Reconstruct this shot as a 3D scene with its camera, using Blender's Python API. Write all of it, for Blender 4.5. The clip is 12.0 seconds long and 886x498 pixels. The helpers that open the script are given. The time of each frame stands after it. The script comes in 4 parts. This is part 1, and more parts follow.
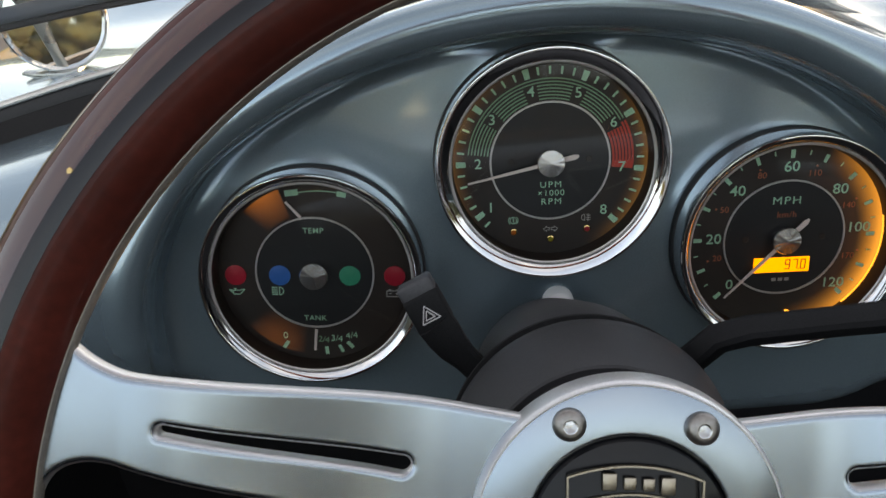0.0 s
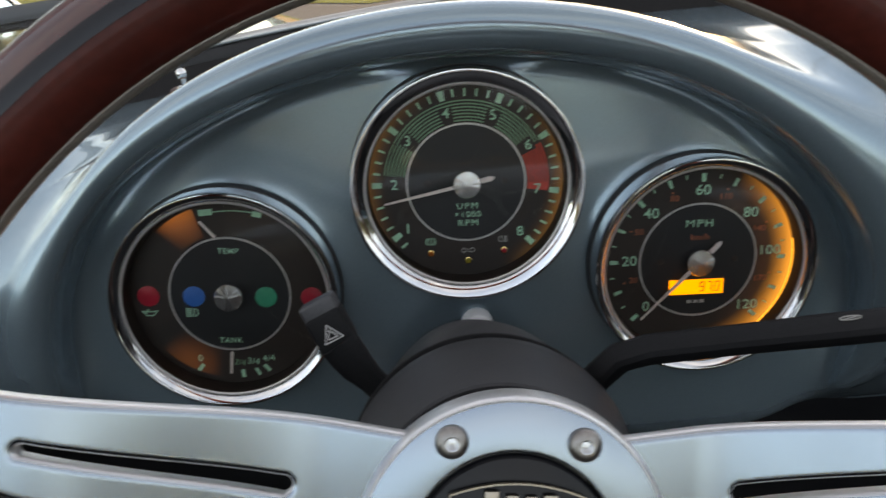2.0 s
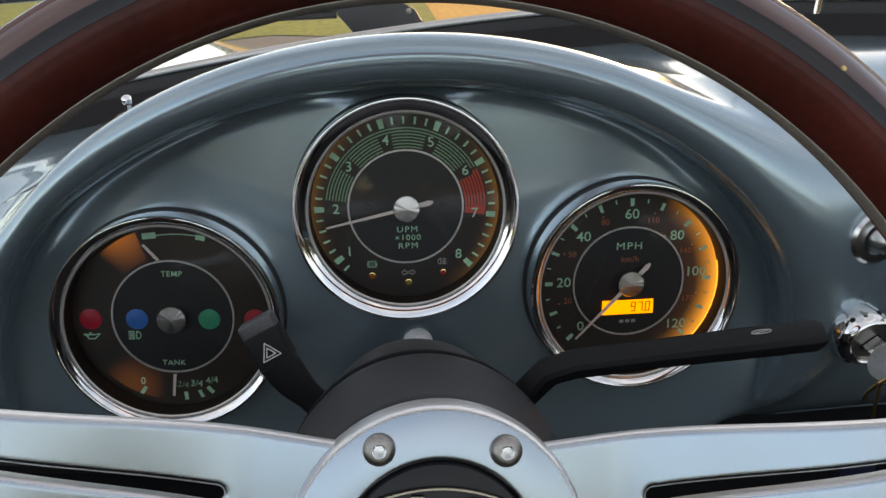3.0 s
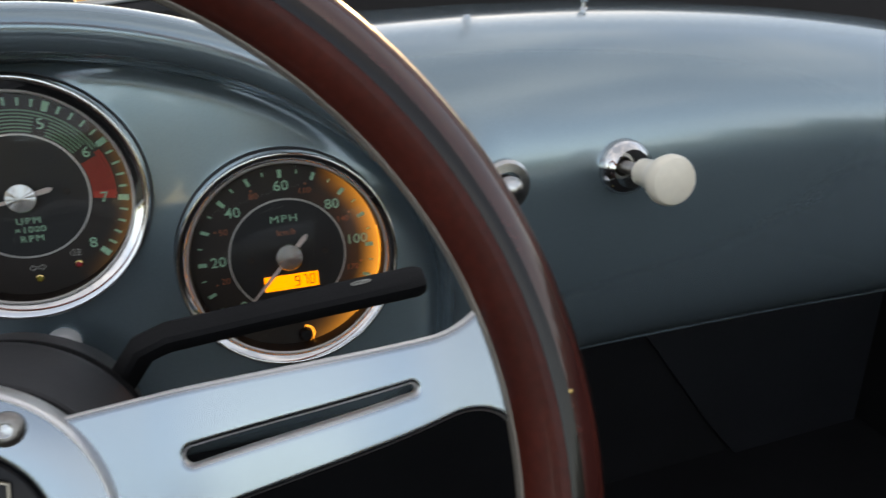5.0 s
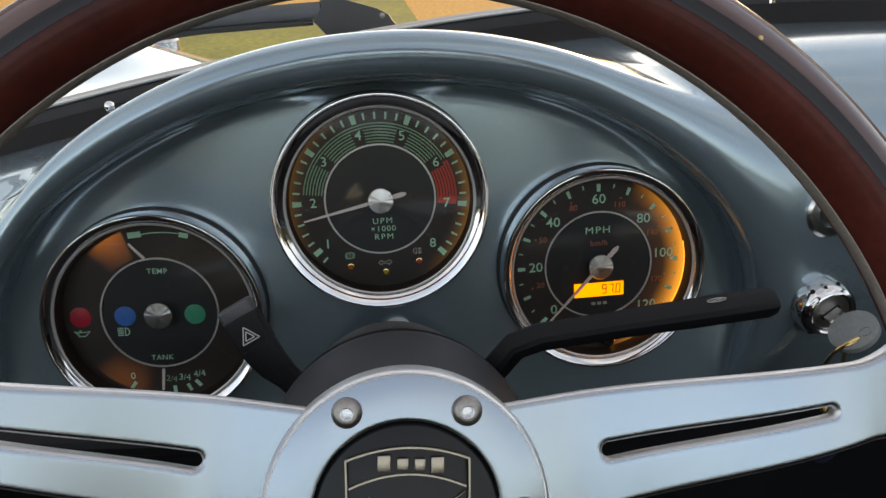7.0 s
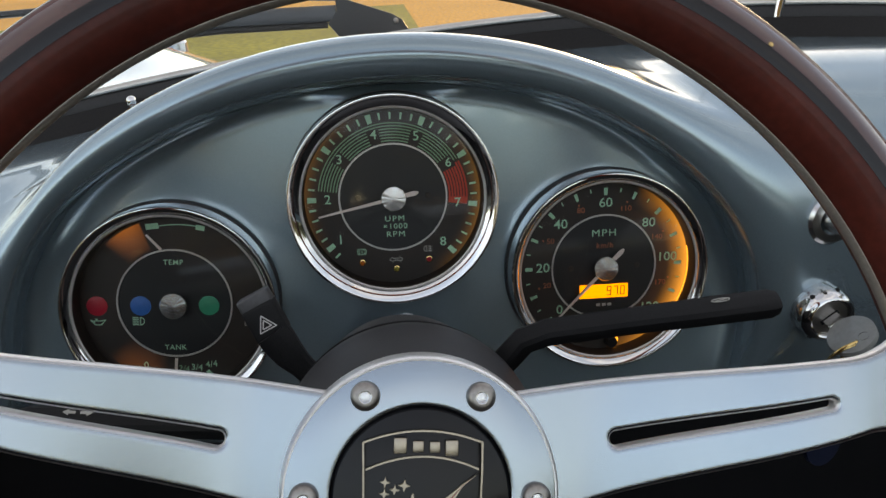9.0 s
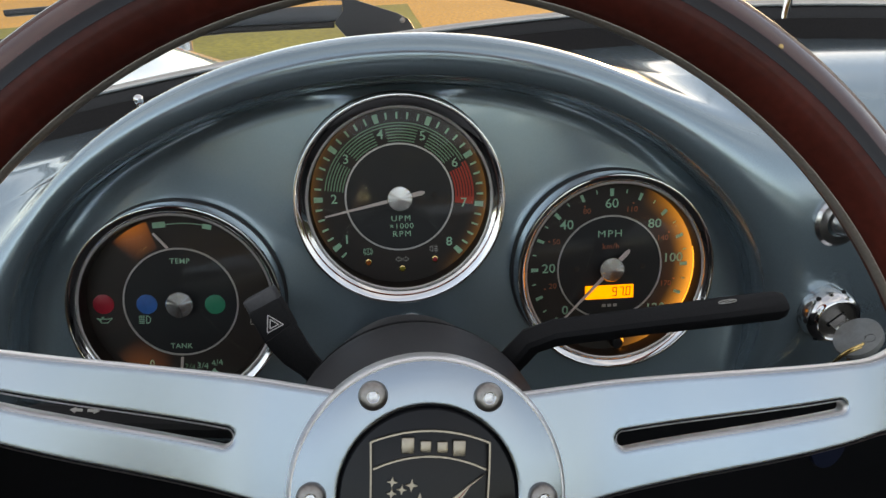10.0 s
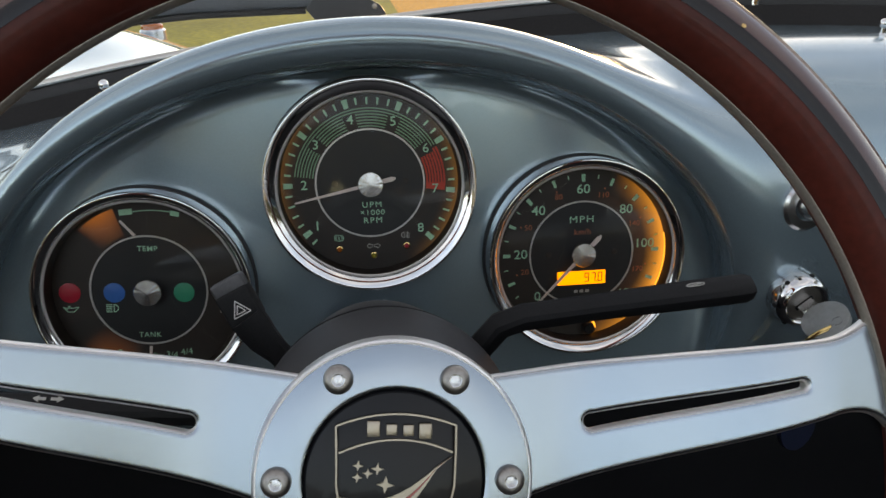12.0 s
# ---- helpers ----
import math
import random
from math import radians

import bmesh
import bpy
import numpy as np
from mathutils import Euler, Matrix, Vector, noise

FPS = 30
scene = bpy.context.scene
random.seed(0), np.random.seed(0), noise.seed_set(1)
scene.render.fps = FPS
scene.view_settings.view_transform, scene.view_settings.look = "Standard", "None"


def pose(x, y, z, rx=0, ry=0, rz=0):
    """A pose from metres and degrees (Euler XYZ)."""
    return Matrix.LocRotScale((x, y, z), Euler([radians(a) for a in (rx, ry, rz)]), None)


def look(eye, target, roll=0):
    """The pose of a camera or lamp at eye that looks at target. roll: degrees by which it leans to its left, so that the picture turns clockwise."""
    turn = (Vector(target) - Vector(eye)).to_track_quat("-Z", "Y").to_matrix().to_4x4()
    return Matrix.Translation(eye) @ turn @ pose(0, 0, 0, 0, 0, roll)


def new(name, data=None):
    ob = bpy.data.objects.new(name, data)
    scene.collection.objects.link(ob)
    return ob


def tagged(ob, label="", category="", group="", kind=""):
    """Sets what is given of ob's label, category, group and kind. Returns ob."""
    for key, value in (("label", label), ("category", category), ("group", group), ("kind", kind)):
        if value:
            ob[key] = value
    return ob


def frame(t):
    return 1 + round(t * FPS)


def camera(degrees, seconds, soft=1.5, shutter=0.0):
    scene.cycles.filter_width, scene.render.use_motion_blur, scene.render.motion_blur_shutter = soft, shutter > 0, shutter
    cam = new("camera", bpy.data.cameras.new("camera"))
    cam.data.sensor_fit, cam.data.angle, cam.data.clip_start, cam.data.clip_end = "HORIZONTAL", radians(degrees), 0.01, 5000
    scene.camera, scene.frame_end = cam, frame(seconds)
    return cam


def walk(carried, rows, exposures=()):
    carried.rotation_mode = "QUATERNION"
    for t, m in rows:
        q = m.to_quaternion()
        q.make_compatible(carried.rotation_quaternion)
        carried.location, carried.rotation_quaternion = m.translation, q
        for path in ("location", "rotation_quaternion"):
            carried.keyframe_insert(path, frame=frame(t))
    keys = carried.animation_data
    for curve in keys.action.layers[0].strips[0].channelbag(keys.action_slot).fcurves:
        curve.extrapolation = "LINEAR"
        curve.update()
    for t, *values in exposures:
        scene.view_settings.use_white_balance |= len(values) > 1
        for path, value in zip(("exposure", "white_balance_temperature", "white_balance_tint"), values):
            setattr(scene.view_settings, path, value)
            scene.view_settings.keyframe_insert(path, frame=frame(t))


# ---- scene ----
cam = camera(60.81, 12.0, shutter=0.5)
PATH = [
    (0, (-0.04403, -0.31957, 0.85996), (-0.08899, 1.41512, -0.13444), -5.117),
    (0.5, (-0.03844, -0.31345, 0.86011), (-0.10156, 1.42408, -0.12832), -5.519),
    (1, (-0.03844, -0.31490, 0.85792), (-0.09782, 1.43220, -0.11374), -5.340),
    (1.5, (-0.03981, -0.31779, 0.85929), (-0.07856, 1.43793, -0.09777), -4.814),
    (2, (-0.02167, -0.32126, 0.85431), (0.03012, 1.44785, -0.07713), -3.394),
    (2.5, (-0.01388, -0.32703, 0.85534), (0.12120, 1.45690, -0.03871), -2.452),
    (2.7, (-0.01415, -0.33054, 0.85564), (0.13566, 1.46037, -0.02197), -2.170),
    (4.3, (0.03308, -0.34336, 0.84171), (0.33916, 1.44478, -0.00025), -3.510),
    (4.5, (0.04808, -0.34667, 0.83707), (0.44909, 1.42364, -0.00268), -2.658),
    (5, (0.08064, -0.35493, 0.83069), (0.62767, 1.37472, -0.01136), -2.387),
    (5.5, (0.08796, -0.35662, 0.83177), (0.68684, 1.35595, -0.00994), -2.164),
    (6, (0.04905, -0.35486, 0.84082), (0.50370, 1.39292, -0.01859), -2.948),
    (6.5, (0.01109, -0.35576, 0.84372), (0.25033, 1.43742, -0.00909), -4.058),
    (7, (-0.00256, -0.35398, 0.84961), (0.16243, 1.45920, 0.02186), -3.979),
    (7.2, (-0.00141, -0.35626, 0.84844), (0.15784, 1.45578, 0.01710), -4.002),
    (9, (-0.01071, -0.36388, 0.84840), (0.16561, 1.45862, 0.04379), -2.525),
    (9.5, (-0.01071, -0.36406, 0.84897), (0.16568, 1.45861, 0.04476), -2.352),
    (10, (-0.01260, -0.36378, 0.84874), (0.15761, 1.45902, 0.04350), -2.311),
    (10.5, (-0.01124, -0.36424, 0.84748), (0.15510, 1.45738, 0.03876), -2.176),
    (11, (-0.00921, -0.36599, 0.84765), (0.16102, 1.45304, 0.03394), -2.050),
    (11.5, (-0.01113, -0.36496, 0.84643), (0.18295, 1.44934, 0.02750), -1.965),
    (12, (-0.00770, -0.36423, 0.84484), (0.20977, 1.44493, 0.02044), -1.986),
]
walk(cam, [(t, look(eye, target, roll)) for t, eye, target, roll in PATH],
     exposures=[(0.0, 1.66, 8800, 17), (2.5, 1.61, 8800, 17), (4.5, 1.52, 8800, 17), (6.2, 1.62, 8800, 17), (7.0, 1.56, 8900, 17), (12.0, 1.53, 8900, 17)])


# ---- light ----
def set_node(nt, kind, **inputs):
    n = nt.nodes.new(kind)
    for key, value in inputs.items():
        n.inputs[key.replace("_", " ")].default_value = value
    return n


world = bpy.data.worlds.new("sky")
scene.world = world
world.use_nodes = True
wt = world.node_tree
sky = wt.nodes.new("ShaderNodeTexSky")
sky.sky_type = "NISHITA"
sky.sun_disc = False
SUN_ELEVATION, SUN_AZIMUTH = 10.0, 27.0      # degrees; azimuth from straight ahead, to the right
sky.sun_elevation, sky.sun_rotation = radians(SUN_ELEVATION), radians(SUN_AZIMUTH)
sky.air_density, sky.dust_density, sky.ozone_density = 0.75, 0.3, 1.0
# a thin veil of evening cloud over the whole sky
way = wt.nodes.new("ShaderNodeTexCoord")
flat = wt.nodes.new("ShaderNodeMapping")
flat.inputs["Scale"].default_value = (1.0, 1.0, 2.2)
puffs = set_node(wt, "ShaderNodeTexNoise", Scale=1.9, Detail=7.0, Roughness=0.58, Distortion=0.4)
cover = wt.nodes.new("ShaderNodeMapRange")
cover.inputs["From Min"].default_value, cover.inputs["From Max"].default_value = 0.45, 0.66
cover.inputs["To Min"].default_value, cover.inputs["To Max"].default_value = 0.14, 0.42
clouded = wt.nodes.new("ShaderNodeMixRGB")
clouded.inputs[2].default_value = (4.2, 4.5, 4.85, 1)
wt.links.new(way.outputs["Generated"], flat.inputs["Vector"])
wt.links.new(flat.outputs[0], puffs.inputs["Vector"])
wt.links.new(puffs.outputs["Fac"], cover.inputs["Value"])
wt.links.new(cover.outputs[0], clouded.inputs[0])
wt.links.new(sky.outputs[0], clouded.inputs[1])
wt.links.new(clouded.outputs[0], wt.nodes["Background"].inputs[0])
wt.nodes["Background"].inputs[1].default_value = 0.15

sun = new("sun", bpy.data.lights.new("sun", "SUN"))
sun.data.energy, sun.data.angle, sun.data.color = 1.7, radians(4.0), (1.0, 0.72, 0.42)
sun_way = Vector((math.sin(radians(SUN_AZIMUTH)), math.cos(radians(SUN_AZIMUTH)), math.tan(radians(SUN_ELEVATION))))
sun.matrix_world = look(sun_way * 20, (0, 0, 0))


# ---- materials ----
def material(name, colour, rough=0.5, metal=0.0, coat=0.0, grain=0.0, grain_size=300.0, stain=0.0, stain_size=8.0, bump=0.0,
             emit=0.0, emit_colour=None, spec=0.5, rough_vary=0.0):
    """A Principled material whose colour and roughness vary at two scales, in metres of the object."""
    m = bpy.data.materials.new(name)
    m.use_nodes = True
    nt = m.node_tree
    b = nt.nodes["Principled BSDF"]
    b.inputs["Base Color"].default_value = (*colour, 1)
    b.inputs["Roughness"].default_value = rough
    b.inputs["Metallic"].default_value = metal
    b.inputs["Coat Weight"].default_value = coat
    b.inputs["Coat Roughness"].default_value = 0.045
    b.inputs["Specular IOR Level"].default_value = spec
    if emit:
        b.inputs["Emission Color"].default_value = (*(emit_colour or colour), 1)
        b.inputs["Emission Strength"].default_value = emit
    if grain or stain or bump or rough_vary:
        tc = nt.nodes.new("ShaderNodeTexCoord")
        fine = set_node(nt, "ShaderNodeTexNoise", Scale=grain_size, Detail=3.0)
        wide = set_node(nt, "ShaderNodeTexNoise", Scale=stain_size, Detail=5.0)
        for n in (fine, wide):
            nt.links.new(tc.outputs["Object"], n.inputs["Vector"])

        def ramp(source, amount):
            r = nt.nodes.new("ShaderNodeMapRange")
            r.inputs["From Min"].default_value, r.inputs["From Max"].default_value = 0.3, 0.7
            r.inputs["To Min"].default_value, r.inputs["To Max"].default_value = 1 - amount, 1 + amount
            nt.links.new(source.outputs["Fac"], r.inputs["Value"])
            return r

        mul = nt.nodes.new("ShaderNodeMath")
        mul.operation = "MULTIPLY"
        nt.links.new(ramp(fine, grain).outputs[0], mul.inputs[0])
        nt.links.new(ramp(wide, stain).outputs[0], mul.inputs[1])
        mix = nt.nodes.new("ShaderNodeVectorMath")
        mix.operation = "SCALE"
        mix.inputs[0].default_value = colour
        nt.links.new(mul.outputs[0], mix.inputs["Scale"])
        nt.links.new(mix.outputs[0], b.inputs["Base Color"])
        if rough_vary:
            rr = nt.nodes.new("ShaderNodeMapRange")
            rr.inputs["From Min"].default_value, rr.inputs["From Max"].default_value = 0.3, 0.7
            rr.inputs["To Min"].default_value, rr.inputs["To Max"].default_value = max(rough - rough_vary, 0.02), rough + rough_vary
            nt.links.new(wide.outputs["Fac"], rr.inputs["Value"])
            nt.links.new(rr.outputs[0], b.inputs["Roughness"])
        if bump:
            bp = nt.nodes.new("ShaderNodeBump")
            bp.inputs["Strength"].default_value = bump
            bp.inputs["Distance"].default_value = 0.0006
            nt.links.new(fine.outputs["Fac"], bp.inputs["Height"])
            nt.links.new(bp.outputs[0], b.inputs["Normal"])
    return m


PAINT = material("silver_blue_paint", (0.277, 0.378, 0.430), 0.23, 0.68, coat=1.0, grain=0.10, grain_size=2500, stain=0.03, stain_size=9, rough_vary=0.03)
CHROME = material("chrome", (0.80, 0.80, 0.80), 0.06, 1.0, grain=0.02, stain=0.05, stain_size=40, rough_vary=0.03)
POLISHED = material("polished_aluminium", (0.340, 0.396, 0.444), 0.22, 1.0, stain=0.03, stain_size=25, rough_vary=0.03)
PALE_ALU = material("pale_aluminium", (0.80, 0.79, 0.79), 0.40, 0.85, grain=0.06, grain_size=1500, stain=0.04, stain_size=60)
BRUSHED = material("turned_aluminium", (0.66, 0.66, 0.66), 0.26, 1.0, grain=0.10, grain_size=1800)
STEEL = material("bolt_steel", (0.34, 0.32, 0.30), 0.38, 1.0, grain=0.10, grain_size=900, stain=0.1, stain_size=120)
PLASTIC = material("black_plastic", (0.014, 0.0142, 0.0152), 0.60, 0.0, spec=0.16, grain=0.2, grain_size=1600, bump=0.12, stain=0.1, stain_size=30)
SHROUD = material("charcoal_textured_plastic", (0.042, 0.042, 0.045), 0.5, spec=0.4, grain=0.15, grain_size=1800, bump=0.15, stain=0.12, stain_size=30)
RUBBER = material("black_rubber", (0.012, 0.012, 0.013), 0.6, grain=0.25, grain_size=700, stain=0.2, stain_size=25, bump=0.1)
DIAL = material("dial_black", (0.022, 0.0145, 0.0105), 0.55, grain=0.2, grain_size=1500, stain=0.15, stain_size=60)
DIAL_INNER = material("dial_centre_black", (0.008, 0.009, 0.010), 0.5, grain=0.2, grain_size=1500, stain=0.15, stain_size=60)
GREEN_INK = material("pale_green_print", (0.36, 0.66, 0.46), 0.7, grain=0.08, grain_size=1500, stain=0.08, stain_size=90)
GREEN_LINE = material("green_line_print", (0.19, 0.37, 0.23), 0.7, grain=0.08, grain_size=1500)
RED_INK = material("red_print", (0.56, 0.060, 0.038), 0.7, grain=0.08, grain_size=1500)
RUST_INK = material("rust_red_print", (0.40, 0.12, 0.06), 0.7, grain=0.08, grain_size=1500)
GREY_INK = material("grey_print", (0.42, 0.41, 0.38), 0.7, grain=0.08, grain_size=1500)
WHITE_INK = material("white_needle", (0.72, 0.62, 0.57), 0.45, grain=0.06, grain_size=900)
WHITE_CAP = material("white_plastic", (0.90, 0.89, 0.87), 0.30, grain=0.02, grain_size=300, stain=0.04, stain_size=90, coat=0.2)
IVORY = material("ivory_plastic", (0.95, 0.88, 0.74), 0.30, grain=0.03, grain_size=200, stain=0.05, stain_size=60, coat=0.2)
GLOSSY_WOOD = material("glossy_mahogany", (0.060, 0.012, 0.0095), 0.25, coat=1.0, spec=0.5, grain=0.15, grain_size=350, stain=0.2, stain_size=30)
WOOD = material("red_mahogany", (0.074, 0.0135, 0.0090), 0.46, coat=0.12, spec=0.18, grain=0.15, grain_size=350, stain=0.25, stain_size=30)
INLAY = material("black_inlay", (0.008, 0.006, 0.006), 0.22, coat=0.35, spec=0.3, grain=0.2, grain_size=400)
BRASS = material("brass", (0.75, 0.52, 0.22), 0.22, 1.0, grain=0.1, grain_size=700)
LCD = material("amber_display", (0.9, 0.36, 0.02), 0.4, emit=0.62, emit_colour=(1.0, 0.30, 0.008), grain=0.02, grain_size=900)
LCD_DIGIT = material("display_digit", (0.10, 0.03, 0.0), 0.5, grain=0.05, grain_size=900)
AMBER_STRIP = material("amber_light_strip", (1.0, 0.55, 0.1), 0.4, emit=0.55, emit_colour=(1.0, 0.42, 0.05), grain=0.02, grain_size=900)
LAMP_RED = material("red_lens", (0.42, 0.014, 0.032), 0.35, coat=0.15, grain=0.1, grain_size=700)
LAMP_BLUE = material("blue_lens", (0.012, 0.13, 0.42), 0.4, coat=0.1, grain=0.1, grain_size=700)
LAMP_GREEN = material("green_lens", (0.006, 0.27, 0.15), 0.4, coat=0.1, grain=0.1, grain_size=700)
LAMP_ORANGE = material("orange_lens", (0.45, 0.10, 0.01), 0.15, coat=1.0, grain=0.1, grain_size=700)
LAMP_YELLOW = material("yellow_lens", (0.30, 0.25, 0.03), 0.15, coat=1.0, grain=0.1, grain_size=700)
CARPET = material("black_carpet", (0.008, 0.008, 0.009), 0.95, grain=0.4, grain_size=900, stain=0.25, stain_size=9, bump=0.5)
GOLD_LINE = material("champagne_enamel_line", (0.44, 0.38, 0.30), 0.35, 1.0, grain=0.05, grain_size=900)
ENAMEL = material("black_enamel", (0.004, 0.004, 0.005), 0.3, coat=0.15, spec=0.25, grain=0.1, grain_size=600)
ENAMEL_RED = material("red_enamel", (0.30, 0.03, 0.025), 0.2, coat=1.0, grain=0.1, grain_size=600)
RIM_ALU = material("dull_rim_aluminium", (0.34, 0.30, 0.26), 0.5, 0.55, grain=0.1, grain_size=900, stain=0.1, stain_size=60)
SILVER_LINE = material("silver_print", (0.62, 0.60, 0.57), 0.35, 0.6, grain=0.05, grain_size=900)
FOB = material("dark_blue_fob", (0.010, 0.014, 0.030), 0.3, coat=0.5, grain=0.1, grain_size=400)
WASHER = material("brown_rubber", (0.075, 0.022, 0.016), 0.55, grain=0.15, grain_size=900, stain=0.15, stain_size=120)
KEY_GREY = material("grey_key_plastic", (0.24, 0.25, 0.245), 0.22, coat=0.6, grain=0.06, grain_size=600, stain=0.12, stain_size=70)
KEY_STEEL = material("nickel_key", (0.62, 0.62, 0.60), 0.22, 1.0, grain=0.06, grain_size=900, stain=0.08, stain_size=90)


def clear_glass(name, tint=(1, 1, 1), gloss=1.0):
    """Thin clear glass: light goes straight through, with a mirror film by Fresnel."""
    m = bpy.data.materials.new(name)
    m.use_nodes = True
    nt = m.node_tree
    nt.nodes.remove(nt.nodes["Principled BSDF"])
    clear = set_node(nt, "ShaderNodeBsdfTransparent", Color=(*tint, 1))
    shine = set_node(nt, "ShaderNodeBsdfGlossy", Roughness=0.02)
    fresnel = set_node(nt, "ShaderNodeFresnel", IOR=1.45)
    mul = nt.nodes.new("ShaderNodeMath")
    mul.operation = "MULTIPLY"
    mul.inputs[1].default_value = gloss
    mix = nt.nodes.new("ShaderNodeMixShader")
    nt.links.new(fresnel.outputs[0], mul.inputs[0])
    nt.links.new(mul.outputs[0], mix.inputs[0])
    nt.links.new(clear.outputs[0], mix.inputs[1])
    nt.links.new(shine.outputs[0], mix.inputs[2])
    nt.links.new(mix.outputs[0], nt.nodes["Material Output"].inputs[0])
    return m


GLASS = clear_glass("dial_glass", (0.97, 0.97, 0.97), 0.55)
SCREEN_GLASS = clear_glass("windscreen_glass", (0.93, 0.95, 0.95), 0.6)


# ---- helpers ----
def thing(name, m, label, category, group="", kind=""):
    ob = new(name)
    ob.empty_display_size = 0.02
    ob.matrix_world = m
    return tagged(ob, label, category, group, kind)


def part(name, bm, mat, parent, label="", smooth=True, m=None):
    """Links a bmesh as one mesh object under a thing or a part."""
    me = bpy.data.meshes.new(name)
    bmesh.ops.recalc_face_normals(bm, faces=bm.faces)
    bm.to_mesh(me)
    bm.free()
    me.materials.append(mat)
    if smooth:
        me.polygons.foreach_set("use_smooth", [True] * len(me.polygons))
        me.set_sharp_from_angle(angle=radians(35))
    ob = new(name, me)
    ob.parent = parent
    if m is not None:
        ob.matrix_basis = m
    return tagged(ob, label)


def sheet(name, verts, faces, mat, parent, label="", normals=None):
    me = bpy.data.meshes.new(name)
    me.from_pydata([tuple(v) for v in verts], [], faces)
    me.materials.append(mat)
    me.polygons.foreach_set("use_smooth", [True] * len(me.polygons))
    if normals:
        me.normals_split_custom_set_from_vertices(normals)
    ob = new(name, me)
    ob.parent = parent
    return tagged(ob, label)


def lathe(profile, seg=64, closed=False, a0=0.0, a1=360.0):
    """A profile of (radius, height) turned round the z axis."""
    bm = bmesh.new()
    full = a1 - a0 >= 359.9
    n = seg if full else seg + 1
    rings = []
    for r, z in profile:
        if r < 1e-6:
            rings.append([bm.verts.new((0, 0, z))])
            continue
        ring = []
        for k in range(n):
            a = radians(a0 + (a1 - a0) * k / seg)
            ring.append(bm.verts.new((r * math.cos(a), r * math.sin(a), z)))
        rings.append(ring)
    pairs = list(zip(rings, rings[1:])) + ([(rings[-1], rings[0])] if closed else [])
    for p, q in pairs:
        for k in range(seg):
            j = (k + 1) % n
            if len(p) == 1 and len(q) == 1:
                continue
            if len(p) == 1:
                bm.faces.new((p[0], q[k], q[j]))
            elif len(q) == 1:
                bm.faces.new((p[k], p[j], q[0]))
            else:
                bm.faces.new((p[k], p[j], q[j], q[k]))
    return bm


def tube(points, radius, seg=10):
    """A round bar along points; radius may be a list."""
    bm = bmesh.new()
    pts = [Vector(p) for p in points]
    rad = radius if isinstance(radius, (list, tuple)) else [radius] * len(pts)
    rings = []
    side = None
    for i, p in enumerate(pts):
        t = (pts[min(i + 1, len(pts) - 1)] - pts[max(i - 1, 0)]).normalized()
        if side is None:
            side = t.orthogonal().normalized()
        side = (side - t * side.dot(t)).normalized()
        up = t.cross(side)
        rings.append([bm.verts.new(p + rad[i] * (math.cos(a) * side + math.sin(a) * up)) for a in (2 * math.pi * k / seg for k in range(seg))])
    for a, b in zip(rings, rings[1:]):
        for k in range(seg):
            bm.faces.new((a[k], a[(k + 1) % seg], b[(k + 1) % seg], b[k]))
    bm.faces.new(rings[0])
    bm.faces.new(rings[-1][::-1])
    return bm


def prism(outline, z0, z1, bevel=0.0):
    """A flat outline of (x, y) given thickness from z0 to z1."""
    bm = bmesh.new()
    low = [bm.verts.new((x, y, z0)) for x, y in outline]
    f = bm.faces.new(low)
    up = bmesh.ops.extrude_face_region(bm, geom=[f])
    bmesh.ops.translate(bm, vec=(0, 0, z1 - z0), verts=[v for v in up["geom"] if isinstance(v, bmesh.types.BMVert)])
    if bevel:
        bmesh.ops.bevel(bm, geom=bm.edges[:], offset=bevel, segments=2, affect="EDGES", profile=0.7)
    return bm


def box(sx, sy, sz, bevel=0.0, at=(0, 0, 0), seg=2):
    bm = bmesh.new()
    bmesh.ops.create_cube(bm, size=1.0, matrix=Matrix.Translation(at) @ Matrix.Diagonal((sx, sy, sz, 1)))
    if bevel:
        bmesh.ops.bevel(bm, geom=bm.edges[:], offset=bevel, segments=seg, affect="EDGES", profile=0.5)
    return bm


def bar(p, q, w0, w1, z0, z1):
    """A flat bar from p to q, w0 wide at p and w1 at q."""
    p, q = Vector(p), Vector(q)
    d = (q - p).normalized()
    s = Vector((-d.y, d.x))
    return prism([tuple(p + s * w0 / 2), tuple(p - s * w0 / 2), tuple(q - s * w1 / 2), tuple(q + s * w1 / 2)], z0, z1)


def join(*bms):
    out = bmesh.new()
    for b in bms:
        me = bpy.data.meshes.new("tmp")
        b.to_mesh(me)
        b.free()
        out.from_mesh(me)
        bpy.data.meshes.remove(me)
    return out


def arc_band(r0, r1, a0, a1, z0, z1, seg=40):
    return lathe([(r0, z0), (r1, z0), (r1, z1), (r0, z1)], seg, closed=True, a0=a0, a1=a1)


